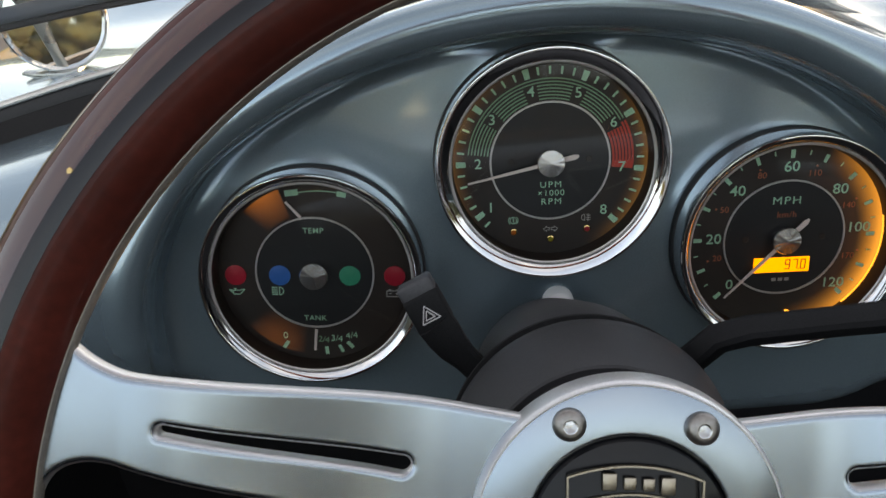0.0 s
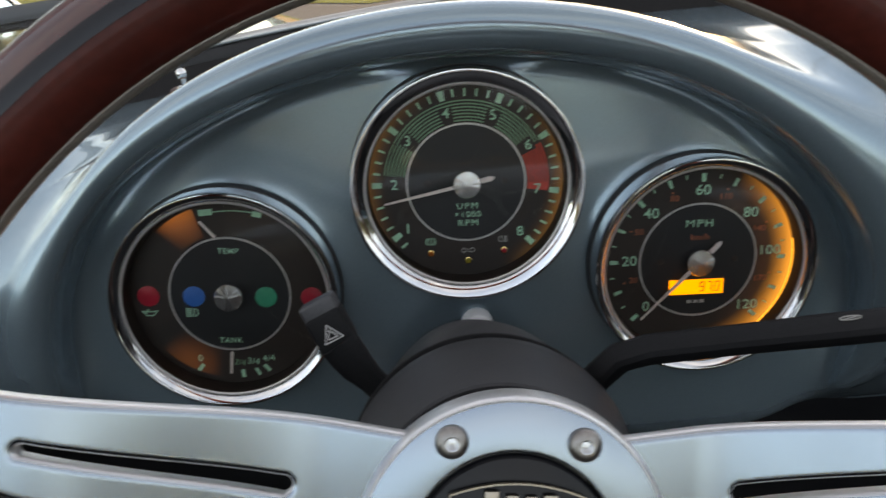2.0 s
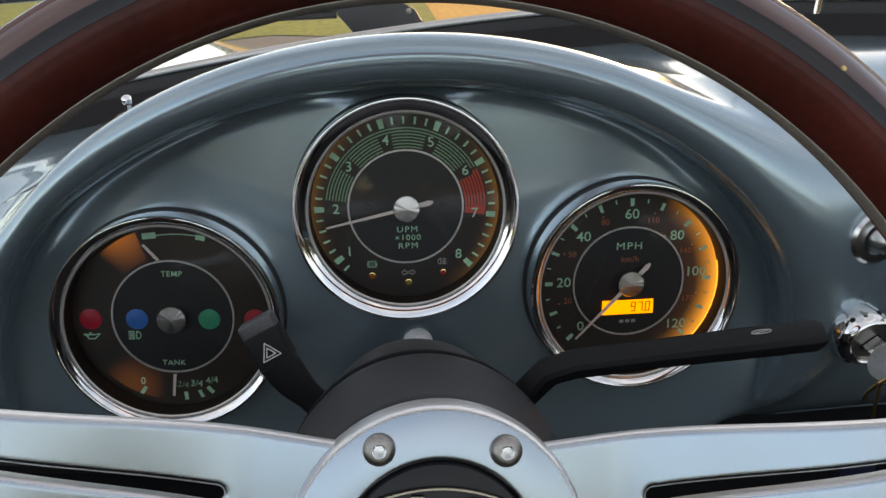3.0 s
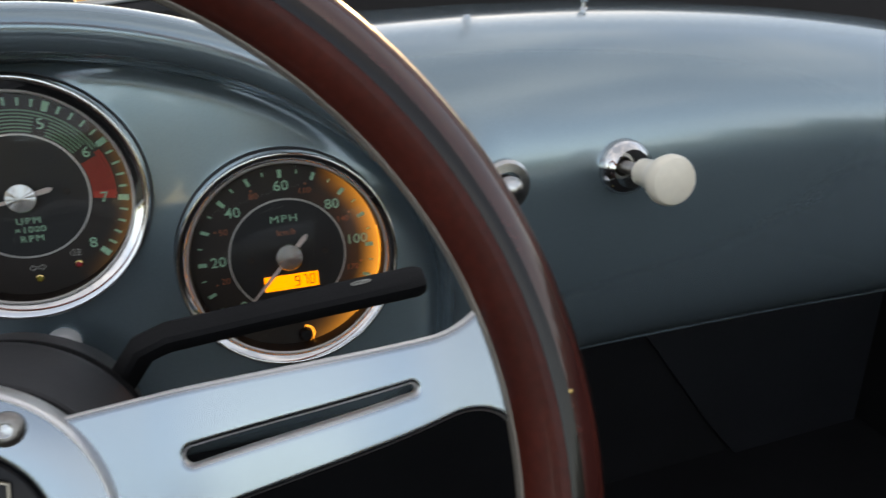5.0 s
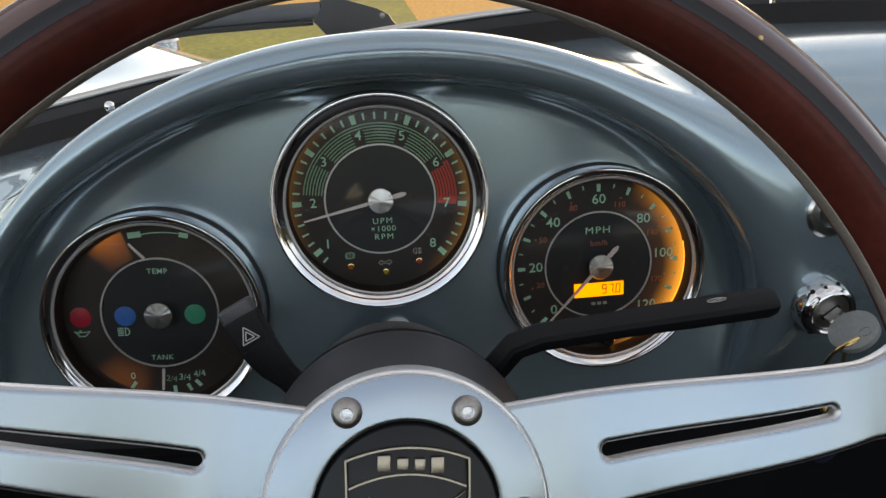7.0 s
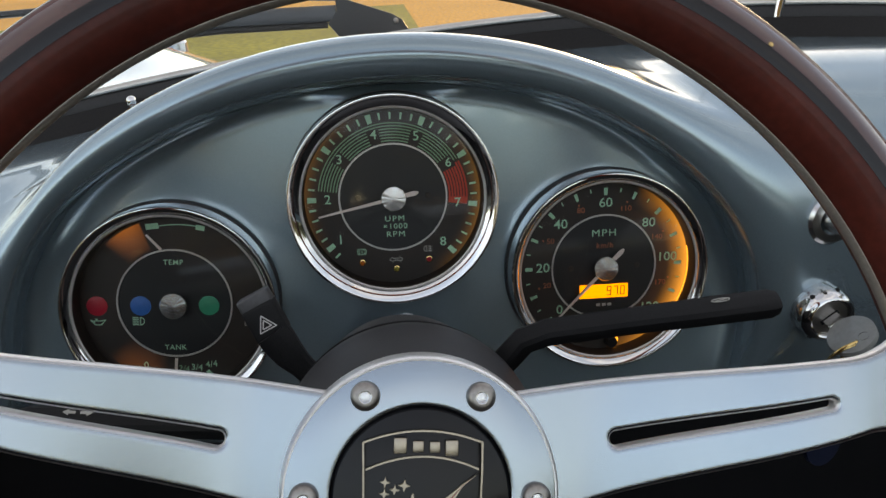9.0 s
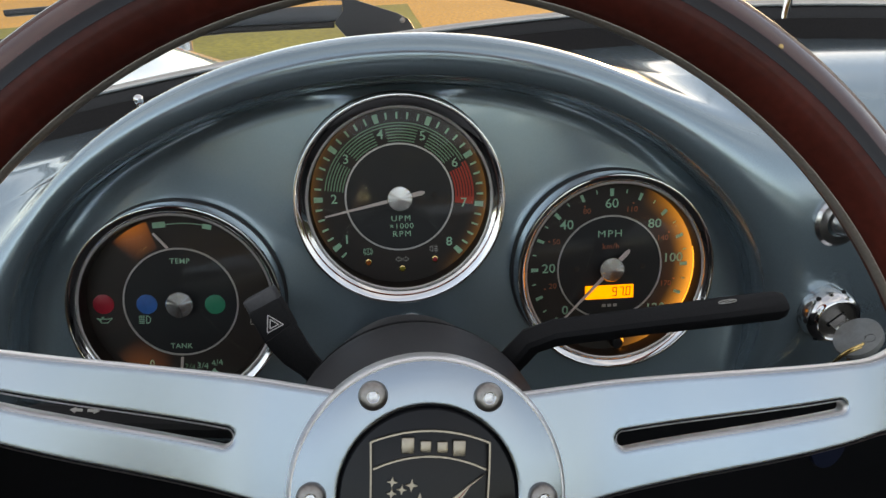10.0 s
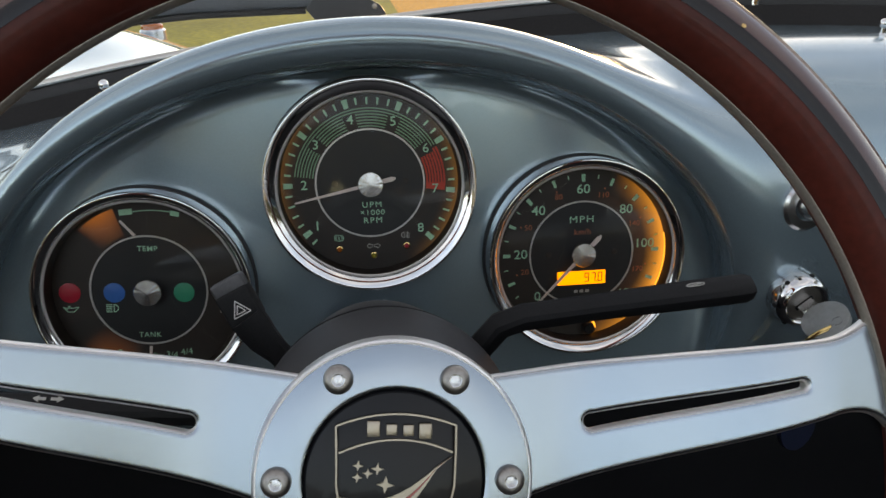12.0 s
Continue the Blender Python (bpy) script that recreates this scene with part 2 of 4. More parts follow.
def lettering(text, x, y, size, mat, parent, z=0.0003, name="lettering", spacing=1.0, width=1.0, turn=0.0, bold=0.0):
    """Printed words in the built-in font, centred on x, y; size is the height of a capital."""
    cu = bpy.data.curves.new("words", "FONT")
    cu.body, cu.size, cu.align_x, cu.align_y = text, size / 0.70, "CENTER", "CENTER"
    cu.space_character, cu.extrude, cu.resolution_u, cu.offset = spacing, 0.00008, 3, bold
    tmp = bpy.data.objects.new("words", cu)
    scene.collection.objects.link(tmp)
    bpy.context.view_layer.update()
    me = bpy.data.meshes.new_from_object(tmp.evaluated_get(bpy.context.evaluated_depsgraph_get()))
    bpy.data.objects.remove(tmp)
    me.materials.clear()
    me.materials.append(mat)
    ob = new(name, me)
    ob.parent = parent
    ob.matrix_basis = pose(x, y, z, 0, 0, turn) @ Matrix.Diagonal((width, 1, 1, 1))
    return ob


def polar(r, a):
    return (r * math.cos(radians(a)), r * math.sin(radians(a)))


PANEL = pose(0, 0, 0.72, 80.2, 0, 0)                       # x right, y up the panel, z to the driver
WHEEL = pose(-0.003, -0.178, 0.682, 64.5, 0, 0.7)          # z to the driver, along the column
WHEEL_TURNED = WHEEL @ pose(0, 0, 0, 0, 0, -6.4)
TACH, SPEEDO, COMBO = (0.0002, -0.0013), (0.1099, -0.0475), (-0.1148, -0.0474)


# ---- dashboard shell ----
def smooth_min(a, b, k):
    h = np.clip(0.5 + 0.5 * (b - a) / k, 0, 1)
    return b + (a - b) * h - k * h * (1 - h)


def smooth_max(a, b, k):
    return -smooth_min(-a, -b, k)


TILT = radians(9.8)
AXIS_Y, AXIS_Z = 0.040, 0.690


def cowl_top(x):
    """How far the crown of the dashboard lies below its highest line."""
    return np.where(x > 0.22, 0.30, 0.22) * (x - 0.22) ** 2


def shell_distance(x, y, z):
    """Signed distance, roughly, to the dashboard: a long roll, a hooded cluster and its recess."""
    drop = cowl_top(x)
    dy, dz = y - AXIS_Y - 0.010 * np.clip((-0.10 - x) / 0.12, 0, 1), z - AXIS_Z + drop
    ay = np.where(dy < 0, 0.084, 0.6)
    az = np.where(dz > 0, 0.085, np.clip(0.127 - 0.75 * drop - 0.05 * np.clip((0.05 - x) / 0.20, 0, 1), 0.05, 0.2))
    p = 2.25
    q = (np.abs(dy / ay) ** p + np.abs(dz / az) ** p + 1e-12) ** (1 / p)
    roll = (q - 1) * 0.083
    v = y * math.sin(TILT) + (z - 0.72) * math.cos(TILT)
    h = -y * math.cos(TILT) + (z - 0.72) * math.sin(TILT)
    du, dv = x + 0.0035, v + 0.070
    back = np.clip(-h, 0, 1)
    under = np.clip(-dv, 0, 0.1)
    hood = (np.sqrt((x / (0.2045 - 0.22 * under - 0.30 * back)) ** 2 + (dv / (0.1487 - 0.28 * back)) ** 2) - 1) * 0.146
    hood = smooth_max(hood, h - 0.035 + 0.22 * under, 0.015)
    low = 0.570 + 0.020 * np.clip((-0.04 - x) / 0.10, 0, 1)
    hood = smooth_max(hood, low - z, 0.012)
    body = smooth_min(roll, hood, 0.020)
    well = (np.sqrt((du / 0.1908) ** 2 + (dv / 0.1288) ** 2) - 1) * 0.123 + 0.15 * np.clip(h + 0.003, 0, 0.05)
    well = smooth_max(well, -(h + 0.003), 0.012)
    return smooth_max(body, -well, 0.023)


def surface_nets(distance, low, high, step):
    """The skin of a solid, by surface nets on a grid, each corner then drawn onto the true surface."""
    step = np.array(step) * np.ones(3)
    ax = [np.arange(a, b, d) for a, b, d in zip(low, high, step)]
    low = np.array([a[0] for a in ax])
    D = distance(*np.meshgrid(*ax, indexing="ij"))
    inside = D < 0
    n = np.array(D.shape) - 1
    total, count = np.zeros((*n, 3)), np.zeros(n)
    corners = [(i, j, k) for i in (0, 1) for j in (0, 1) for k in (0, 1)]
    part_of = lambda F, c: F[c[0]:c[0] + n[0], c[1]:c[1] + n[1], c[2]:c[2] + n[2]]
    for c in corners:
        for axis in range(3):
            if c[axis]:
                continue
            e = tuple(1 if q == axis else c[q] for q in range(3))
            d0, d1 = part_of(D, c), part_of(D, e)
            cross = part_of(inside, c) != part_of(inside, e)
            t = np.where(cross, d0 / np.where(cross, d0 - d1, 1), 0)
            for q in range(3):
                total[..., q] += np.where(cross, c[q] + (t if q == axis else 0), 0)
            count += cross
    used = count > 0
    ids = np.full(n, -1)
    ids[used] = np.arange(used.sum())
    V = (np.argwhere(used) + total[used] / count[used][:, None]) * step + low
    quads = []
    for axis in range(3):
        o1, o2 = [q for q in range(3) if q != axis]
        first = [slice(1, -1) if q != axis else slice(0, -1) for q in range(3)]
        then = [slice(1, -1) if q != axis else slice(1, None) for q in range(3)]
        cross = inside[tuple(first)] != inside[tuple(then)]
        at = np.argwhere(cross)
        at[:, o1] += 1
        at[:, o2] += 1
        at = at[(at < n).all(1)]
        cells = []
        for d1, d2 in ((-1, -1), (0, -1), (0, 0), (-1, 0)):
            c = at.copy()
            c[:, o1] += d1
            c[:, o2] += d2
            cells.append(ids[tuple(c.T)])
        f = np.stack(cells, 1)
        flip = inside[tuple(at.T)] == (axis == 1)
        f[flip] = f[flip][:, ::-1]
        quads.append(f[(f >= 0).all(1)])
    e = 0.0004
    for _ in range(6):
        d = distance(*V.T)
        g = np.stack([distance(*(V + e * np.eye(3)[q]).T) - distance(*(V - e * np.eye(3)[q]).T) for q in range(3)], 1) / (2 * e)
        V -= np.clip(0.8 * d / np.maximum((g ** 2).sum(1), 0.05), -0.002, 0.002)[:, None] * g
    g = np.stack([distance(*(V + e * np.eye(3)[q]).T) - distance(*(V - e * np.eye(3)[q]).T) for q in range(3)], 1)
    return V.tolist(), np.concatenate(quads).tolist(), (g / np.maximum(np.linalg.norm(g, axis=1), 1e-9)[:, None]).tolist()


dashboard = thing("dashboard", Matrix(), "silver-blue painted metal dashboard with a hooded instrument cluster", "dashboard")
shell_verts, shell_faces, shell_normals = surface_nets(shell_distance, (-0.46, -0.10, 0.545), (0.93, 0.21, 0.83), (0.0026, 0.0018, 0.0018))
sheet("shell", shell_verts, shell_faces, PAINT, dashboard, normals=shell_normals)


def lower_edge(x, y=-0.003):
    """The height at which the dashboard's skin turns under."""
    z = np.linspace(0.50, 0.66, 400)
    return float(z[np.argmax(shell_distance(np.full(400, x), np.full(400, y), z) < 0)])


part("rolled_edge", tube([(x, -0.003, lower_edge(x) + 0.0008) for x in np.linspace(0.205, 0.92, 48).tolist()], 0.0017, 10), PAINT, dashboard, "rolled lower edge")


# ---- gauges ----
def gauge_case(g, wide=0.0):
    """Chrome bezel, black inner ring, dial and glass, common to the three instruments."""
    part("bezel", lathe([(0.0516 + wide, -0.004), (0.0516 + wide, 0.001), (0.0516 + wide, 0.0070), (0.0515 + wide, 0.0108), (0.0513 + wide, 0.0121), (0.0509 + wide, 0.0127), (0.0503 + wide, 0.0128), (0.0497 + wide, 0.0126), (0.0470, 0.0108), (0.0465, 0.0101), (0.0462, 0.0088)], 128), CHROME, g, "chrome bezel")
    part("gasket", lathe([(0.0490, -0.003), (0.0524 + wide, -0.003), (0.0521 + wide, 0.0005), (0.0500 + wide, 0.001)], 96), RUBBER, g)
    part("glass_ring", lathe([(0.0464, 0.0090), (0.0458, 0.0097), (0.0453, 0.0092)], 128), SILVER_LINE, g, "thin bright glass ring")
    part("inner_ring", lathe([(0.0455, 0.0092), (0.0451, 0.0082), (0.0447, 0.0002)], 128), DIAL, g)
    part("dial", lathe([(0, -0.0004), (0.0270, -0.0004), (0.0270, 0), (0.0460, 0), (0.0460, -0.001)], 96), DIAL, g, "matt black dial")
    part("centre_disc", lathe([(0, 0.0001), (0.0270, 0.0001), (0.0270, -0.0003)], 72), DIAL_INNER, g)
    part("dial_ring", lathe([(0.0269, 0.0001), (0.0270, 0.0007), (0.0277, 0.0007), (0.0278, 0.0001)], 96), SILVER_LINE, g, "thin bright ring")
    glass = part("glass", lathe([(0, 0.0098), (0.0300, 0.0096), (0.0456, 0.0090)], 96), GLASS, g, "clear glass")
    if glass.data.polygons[0].normal.z < 0:
        glass.data.flip_normals()
    glass.visible_shadow = False


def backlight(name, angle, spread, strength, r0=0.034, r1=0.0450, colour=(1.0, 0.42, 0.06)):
    """Light of a bulb behind the dial's edge, painted as emission that fades inwards and to both sides."""
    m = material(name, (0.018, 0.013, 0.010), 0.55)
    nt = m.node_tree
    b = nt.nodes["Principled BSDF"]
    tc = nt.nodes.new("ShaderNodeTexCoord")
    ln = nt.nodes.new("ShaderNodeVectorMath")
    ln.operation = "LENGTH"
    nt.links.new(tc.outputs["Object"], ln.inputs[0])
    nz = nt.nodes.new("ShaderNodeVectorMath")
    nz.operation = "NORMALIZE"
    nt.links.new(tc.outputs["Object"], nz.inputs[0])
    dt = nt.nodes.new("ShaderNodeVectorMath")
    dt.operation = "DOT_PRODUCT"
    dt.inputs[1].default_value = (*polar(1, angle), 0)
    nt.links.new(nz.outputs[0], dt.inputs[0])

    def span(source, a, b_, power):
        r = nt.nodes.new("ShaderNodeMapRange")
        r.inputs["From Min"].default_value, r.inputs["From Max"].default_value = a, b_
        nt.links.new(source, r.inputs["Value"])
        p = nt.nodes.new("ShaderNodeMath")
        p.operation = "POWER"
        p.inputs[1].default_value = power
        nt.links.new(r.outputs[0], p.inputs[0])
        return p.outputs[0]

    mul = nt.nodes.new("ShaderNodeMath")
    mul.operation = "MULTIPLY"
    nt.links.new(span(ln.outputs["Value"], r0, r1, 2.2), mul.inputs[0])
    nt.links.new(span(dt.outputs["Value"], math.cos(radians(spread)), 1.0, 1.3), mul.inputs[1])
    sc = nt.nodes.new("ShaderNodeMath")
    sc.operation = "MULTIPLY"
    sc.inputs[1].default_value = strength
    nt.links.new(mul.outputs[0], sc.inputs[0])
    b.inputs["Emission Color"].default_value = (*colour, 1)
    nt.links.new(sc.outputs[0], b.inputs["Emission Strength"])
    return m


def needle(g, angle, length, tail, tail_width):
    bm = join(bar((0, 0), polar(length, angle), 0.0018, 0.0008, 0.0030, 0.0036), bar((0, 0), polar(-tail * 0.85, angle), 0.0016, tail_width, 0.0030, 0.0036),
              bar(polar(-tail * 0.85, angle), polar(-tail, angle), tail_width, 0.0008, 0.0030, 0.0036))
    part("needle", bm, WHITE_INK, g, "off-white needle", smooth=False)


def pin(g, radius=0.0064):
    """The spun cap: a flat cone of fine radial facets that fan the light."""
    rnd = random.Random(int(radius * 1e6))
    bm = bmesh.new()
    n = 44
    mid = bm.verts.new((0, 0, 0.0055))
    rim = [bm.verts.new((*polar(radius * 0.95, 360 * k / n), 0.0050 + rnd.uniform(-0.00009, 0.00009))) for k in range(n)]
    edge = [bm.verts.new((*polar(radius, 360 * k / n), 0.0045)) for k in range(n)]
    foot = [bm.verts.new((*polar(radius, 360 * k / n), 0.0018)) for k in range(n)]
    for k in range(n):
        j = (k + 1) % n
        bm.faces.new((mid, rim[k], rim[j]))
        bm.faces.new((rim[k], edge[k], edge[j], rim[j]))
        bm.faces.new((edge[k], foot[k], foot[j], edge[j]))
    part("cap", bm, BRUSHED, g, "spun aluminium cap", smooth=False)


def tach_angle(n):
    return 179.6 - (n - 2) * 37.3


def tach_lines(g):
    """Seven fine arcs from 2 to 6, the inner ones broken at the numerals, and the red sector from 6 to 7."""
    for k in range(7):
        r = 0.0286 + k * 0.00147
        stops = [tach_angle(2) - 7.0, *[tach_angle(n) + s * 5.2 for n in (3, 4, 5) for s in (1, -1)], tach_angle(6) + 5.2]
        if k >= 5:
            stops = [stops[0], tach_angle(6) - 1.0]
        for a1, a0 in zip(stops[::2], stops[1::2]):
            part("arc_line", arc_band(r, r + 0.00058, a0, a1, 0.0001, 0.0003, 20 if k < 5 else 60), GREEN_LINE, g, smooth=False)
        part("red_line", arc_band(r - 0.0001, r + 0.00085, tach_angle(7) + 2, tach_angle(6) - (5.5 if k < 5 else 3.0), 0.0001, 0.0003, 16), RED_INK, g, smooth=False)
    part("red_block", arc_band(0.0284, 0.0380, tach_angle(7) - 0.5, tach_angle(7) + 5.5, 0.0002, 0.0004, 8), RED_INK, g, smooth=False)


def tachometer():
    g = thing("tachometer", PANEL @ pose(*TACH, 0, 0, 0, -1.8), "round black tachometer with chrome bezel and green print", "gauge", "dashboard gauges")
    gauge_case(g, 0.0014)
    tach_lines(g)
    for k in range(4, 41):
        a = tach_angle(k / 5)
        if k % 5 == 0:
            part("mark", bar(polar(0.0388, a), polar(0.0433, a), 0.0024, 0.0029, 0.0001, 0.0003), GREEN_INK, g, smooth=False)
        else:
            part("tick", bar(polar(0.0396, a), polar(0.0430, a), 0.0009, 0.0011, 0.0001, 0.0003), GREEN_INK, g, smooth=False)
    for n in range(1, 9):
        a = tach_angle(n)
        r = 0.0331 if 1 < n < 8 else 0.0347
        lettering(str(n), *polar(r, a), 0.0046, GREEN_INK, g, z=0.0006, name="numeral", width=1.05, bold=0.00004)
    lettering("UPM", 0.0003, -0.0110, 0.0029, GREEN_INK, g, spacing=1.25, width=1.1)
    lettering("×1000", 0.0004, -0.0150, 0.0028, GREEN_INK, g, spacing=1.15, width=1.1)
    lettering("RPM", 0.0005, -0.0191, 0.0029, GREEN_INK, g, spacing=1.25, width=1.1)
    for x, y, mat in ((-0.0173, -0.0334, LAMP_ORANGE), (0.0002, -0.0375, LAMP_YELLOW), (0.0173, -0.0332, LAMP_RED)):
        lamp = part("warning_lamp", lathe([(0.0013, 0.0001), (0.0011, 0.0006), (0, 0.0008)], 20), mat, g, "tiny warning lamp", m=pose(x, y, 0))
        part("lamp_rim", lathe([(0.0013, 0.0001), (0.0013, 0.0007), (0.0017, 0.0006), (0.0018, 0.0001)], 24), BRASS, lamp)
    # brake sign, turn arrows, fog lamp sign
    bm = join(arc_band(0.0014, 0.0017, 0, 360, 0.0001, 0.0003, 28), arc_band(0.0021, 0.0024, 130, 230, 0.0001, 0.0003, 12), arc_band(0.0021, 0.0024, -50, 50, 0.0001, 0.0003, 12), bar((0, 0.0008), (0, -0.0008), 0.0004, 0.0004, 0.0001, 0.0003))
    part("brake_sign", bm, GREEN_INK, g, smooth=False, m=pose(-0.0173, -0.0276, 0))
    bits = []
    for s in (-1, 1):
        pts = [(s * 0.0004, 0.0006), (s * 0.0018, 0.0006), (s * 0.0018, 0.0014), (s * 0.0034, 0), (s * 0.0018, -0.0014), (s * 0.0018, -0.0006), (s * 0.0004, -0.0006), (s * 0.0004, 0.0006)]
        bits += [bar(p, q, 0.00026, 0.00026, 0.0001, 0.0003) for p, q in zip(pts, pts[1:])]
    part("turn_sign", join(*bits), GREY_INK, g, smooth=False, m=pose(0.0002, -0.0325, 0))
    bits = [arc_band(0.0013, 0.0016, 90, 270, 0.0001, 0.0003, 14), bar((0, 0.0016), (0, -0.0016), 0.0003, 0.0003, 0.0001, 0.0003)]
    bits += [bar((0.0007, y), (0.0028, y - 0.0004), 0.0003, 0.0003, 0.0001, 0.0003) for y in (0.0012, 0, -0.0010)]
    bits.append(bar((0.0018, 0.0018), (0.0016, -0.0018), 0.0003, 0.0003, 0.0001, 0.0003))
    part("fog_lamp_sign", join(*bits), GREY_INK, g, smooth=False, m=pose(0.0162, -0.0276, 0))
    for x in (-0.0178, 0.0178):
        part("dial_screw", lathe([(0.0015, 0.0001), (0.0012, 0.0004), (0, 0.0004)], 16), DIAL, g, m=pose(x, 0.0005, 0))
    needle(g, 192.0, 0.0389, 0.0130, 0.0024)
    pin(g)
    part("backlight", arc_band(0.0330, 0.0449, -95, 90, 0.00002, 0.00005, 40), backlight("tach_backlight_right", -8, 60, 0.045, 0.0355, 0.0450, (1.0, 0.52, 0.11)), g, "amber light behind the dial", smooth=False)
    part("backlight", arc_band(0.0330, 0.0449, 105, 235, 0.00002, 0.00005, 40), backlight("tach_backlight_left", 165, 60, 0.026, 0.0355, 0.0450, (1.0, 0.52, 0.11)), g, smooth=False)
    return g


def speed_angle(mph):
    return 223.8 - mph * 2.235


def speedometer():
    g = thing("speedometer", PANEL @ pose(*SPEEDO, 0, 0, 0, -1.7) @ Matrix.Scale(1.035, 4), "round black speedometer with chrome bezel and lit amber display", "gauge", "dashboard gauges")
    gauge_case(g, -0.0006)
    for k in range(0, 25):
        mph = 5 * k
        a = speed_angle(mph)
        if mph % 20 == 0:
            part("mark", bar(polar(0.0376, a), polar(0.0414, a), 0.0017, 0.0020, 0.0001, 0.0003), GREEN_INK, g, smooth=False)
        elif mph % 10 == 0:
            part("mark", bar(polar(0.0378, a), polar(0.0416, a), 0.0014, 0.0017, 0.0001, 0.0003), GREEN_INK, g, smooth=False)
        else:
            part("tick", bar(polar(0.0395, a), polar(0.0415, a), 0.0006, 0.0006, 0.0001, 0.0003), GREEN_INK, g, smooth=False)
    for n, r, lift in ((0, 0.0321, -0.6), (20, 0.0323, -0.9), (40, 0.0329, 0), (60, 0.0337, 0), (80, 0.0321, -1.0), (100, 0.0337, 6.0), (120, 0.0340, 1.5)):
        lettering(str(n), *polar(r, speed_angle(n) + lift), 0.0047, GREEN_INK, g, z=0.0006, name="numeral", width=1.08, bold=0.00004)
    for n, x, y in ((20, -0.0301, -0.0084), (50, -0.0284, 0.0150), (80, -0.0127, 0.0302), (110, 0.0107, 0.0303), (140, 0.0276, 0.0146), (170, 0.0302, -0.0100)):
        lettering(str(n), x, y, 0.0028, RUST_INK, g, z=0.0006, name="numeral", width=1.05)
        part("dot", lathe([(0.0005, 0.0001), (0.0005, 0.0003), (0, 0.0003)], 10), RUST_INK, g, m=pose(*polar(0.0355, speed_angle(n / 1.609)), 0))
    lettering("MPH", -0.0003, 0.0179, 0.0035, GREEN_INK, g, spacing=1.2, width=1.2)
    lettering("km/h", 0.0003, 0.0113, 0.0029, RUST_INK, g, spacing=1.1)
    d = part("display", box(0.0257, 0.0072, 0.0006, 0.0001, (0.0002, -0.0131, 0.0003), 1), LCD, g, "lit amber display", smooth=False)
    seven = {"9": "abcfgd", "7": "abc", "0": "abcdef"}
    bars_of = {"a": ((0, 2), (1, 2)), "b": ((1, 2), (1, 1)), "c": ((1, 1), (1, 0)), "d": ((0, 0), (1, 0)), "e": ((0, 1), (0, 0)), "f": ((0, 2), (0, 1)), "g": ((0, 1), (1, 1))}
    for n, c in enumerate("970"):
        bits = []
        for s in seven[c]:
            (ax, ay), (bx, by) = bars_of[s]
            f = lambda px, py: (0.0018 + n * 0.0036 + px * 0.0020 + py * 0.0001, -0.0152 + py * 0.00225)
            bits.append(bar(f(ax, ay), f(bx, by), 0.0005, 0.0005, 0.0006, 0.0007))
        part("digit", join(*bits), LCD_DIGIT, d, smooth=False)
    part("decimal_point", box(0.0005, 0.0005, 0.0001, 0, (0.0083, -0.0153, 0.00068)), LCD_DIGIT, d, smooth=False)
    for k in (-1, 0, 1):
        part("maker_mark", box(0.0020, 0.0015, 0.0002, 0, (0.0004 + k * 0.0030, -0.0205, 0.0002)), GREY_INK, g, smooth=False)
    for x in (-0.0175, 0.0176):
        part("dial_screw", lathe([(0.0015, 0.0001), (0.0012, 0.0004), (0, 0.0004)], 16), DIAL, g, m=pose(x, 0, 0))
    needle(g, 226.0, 0.0380, 0.0135, 0.0024)
    pin(g)
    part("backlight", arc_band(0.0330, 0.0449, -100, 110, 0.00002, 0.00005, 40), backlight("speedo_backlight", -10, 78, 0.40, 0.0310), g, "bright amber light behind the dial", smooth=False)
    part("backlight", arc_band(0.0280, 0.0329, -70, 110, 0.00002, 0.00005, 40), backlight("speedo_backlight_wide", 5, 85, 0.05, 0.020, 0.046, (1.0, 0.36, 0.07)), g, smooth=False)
    # amber strip added under the bezel to tint the dial's edge
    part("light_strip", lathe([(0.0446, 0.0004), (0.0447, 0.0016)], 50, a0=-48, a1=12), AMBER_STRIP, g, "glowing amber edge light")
    knob = part("reset_pin", lathe([(0.0032, 0.0001), (0.0030, 0.0040), (0.0024, 0.0046), (0, 0.0048)], 24), PLASTIC, g, m=pose(0.0040, -0.0405, 0))
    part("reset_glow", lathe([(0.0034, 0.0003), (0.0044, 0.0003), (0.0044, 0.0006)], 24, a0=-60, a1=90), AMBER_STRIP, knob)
    return g


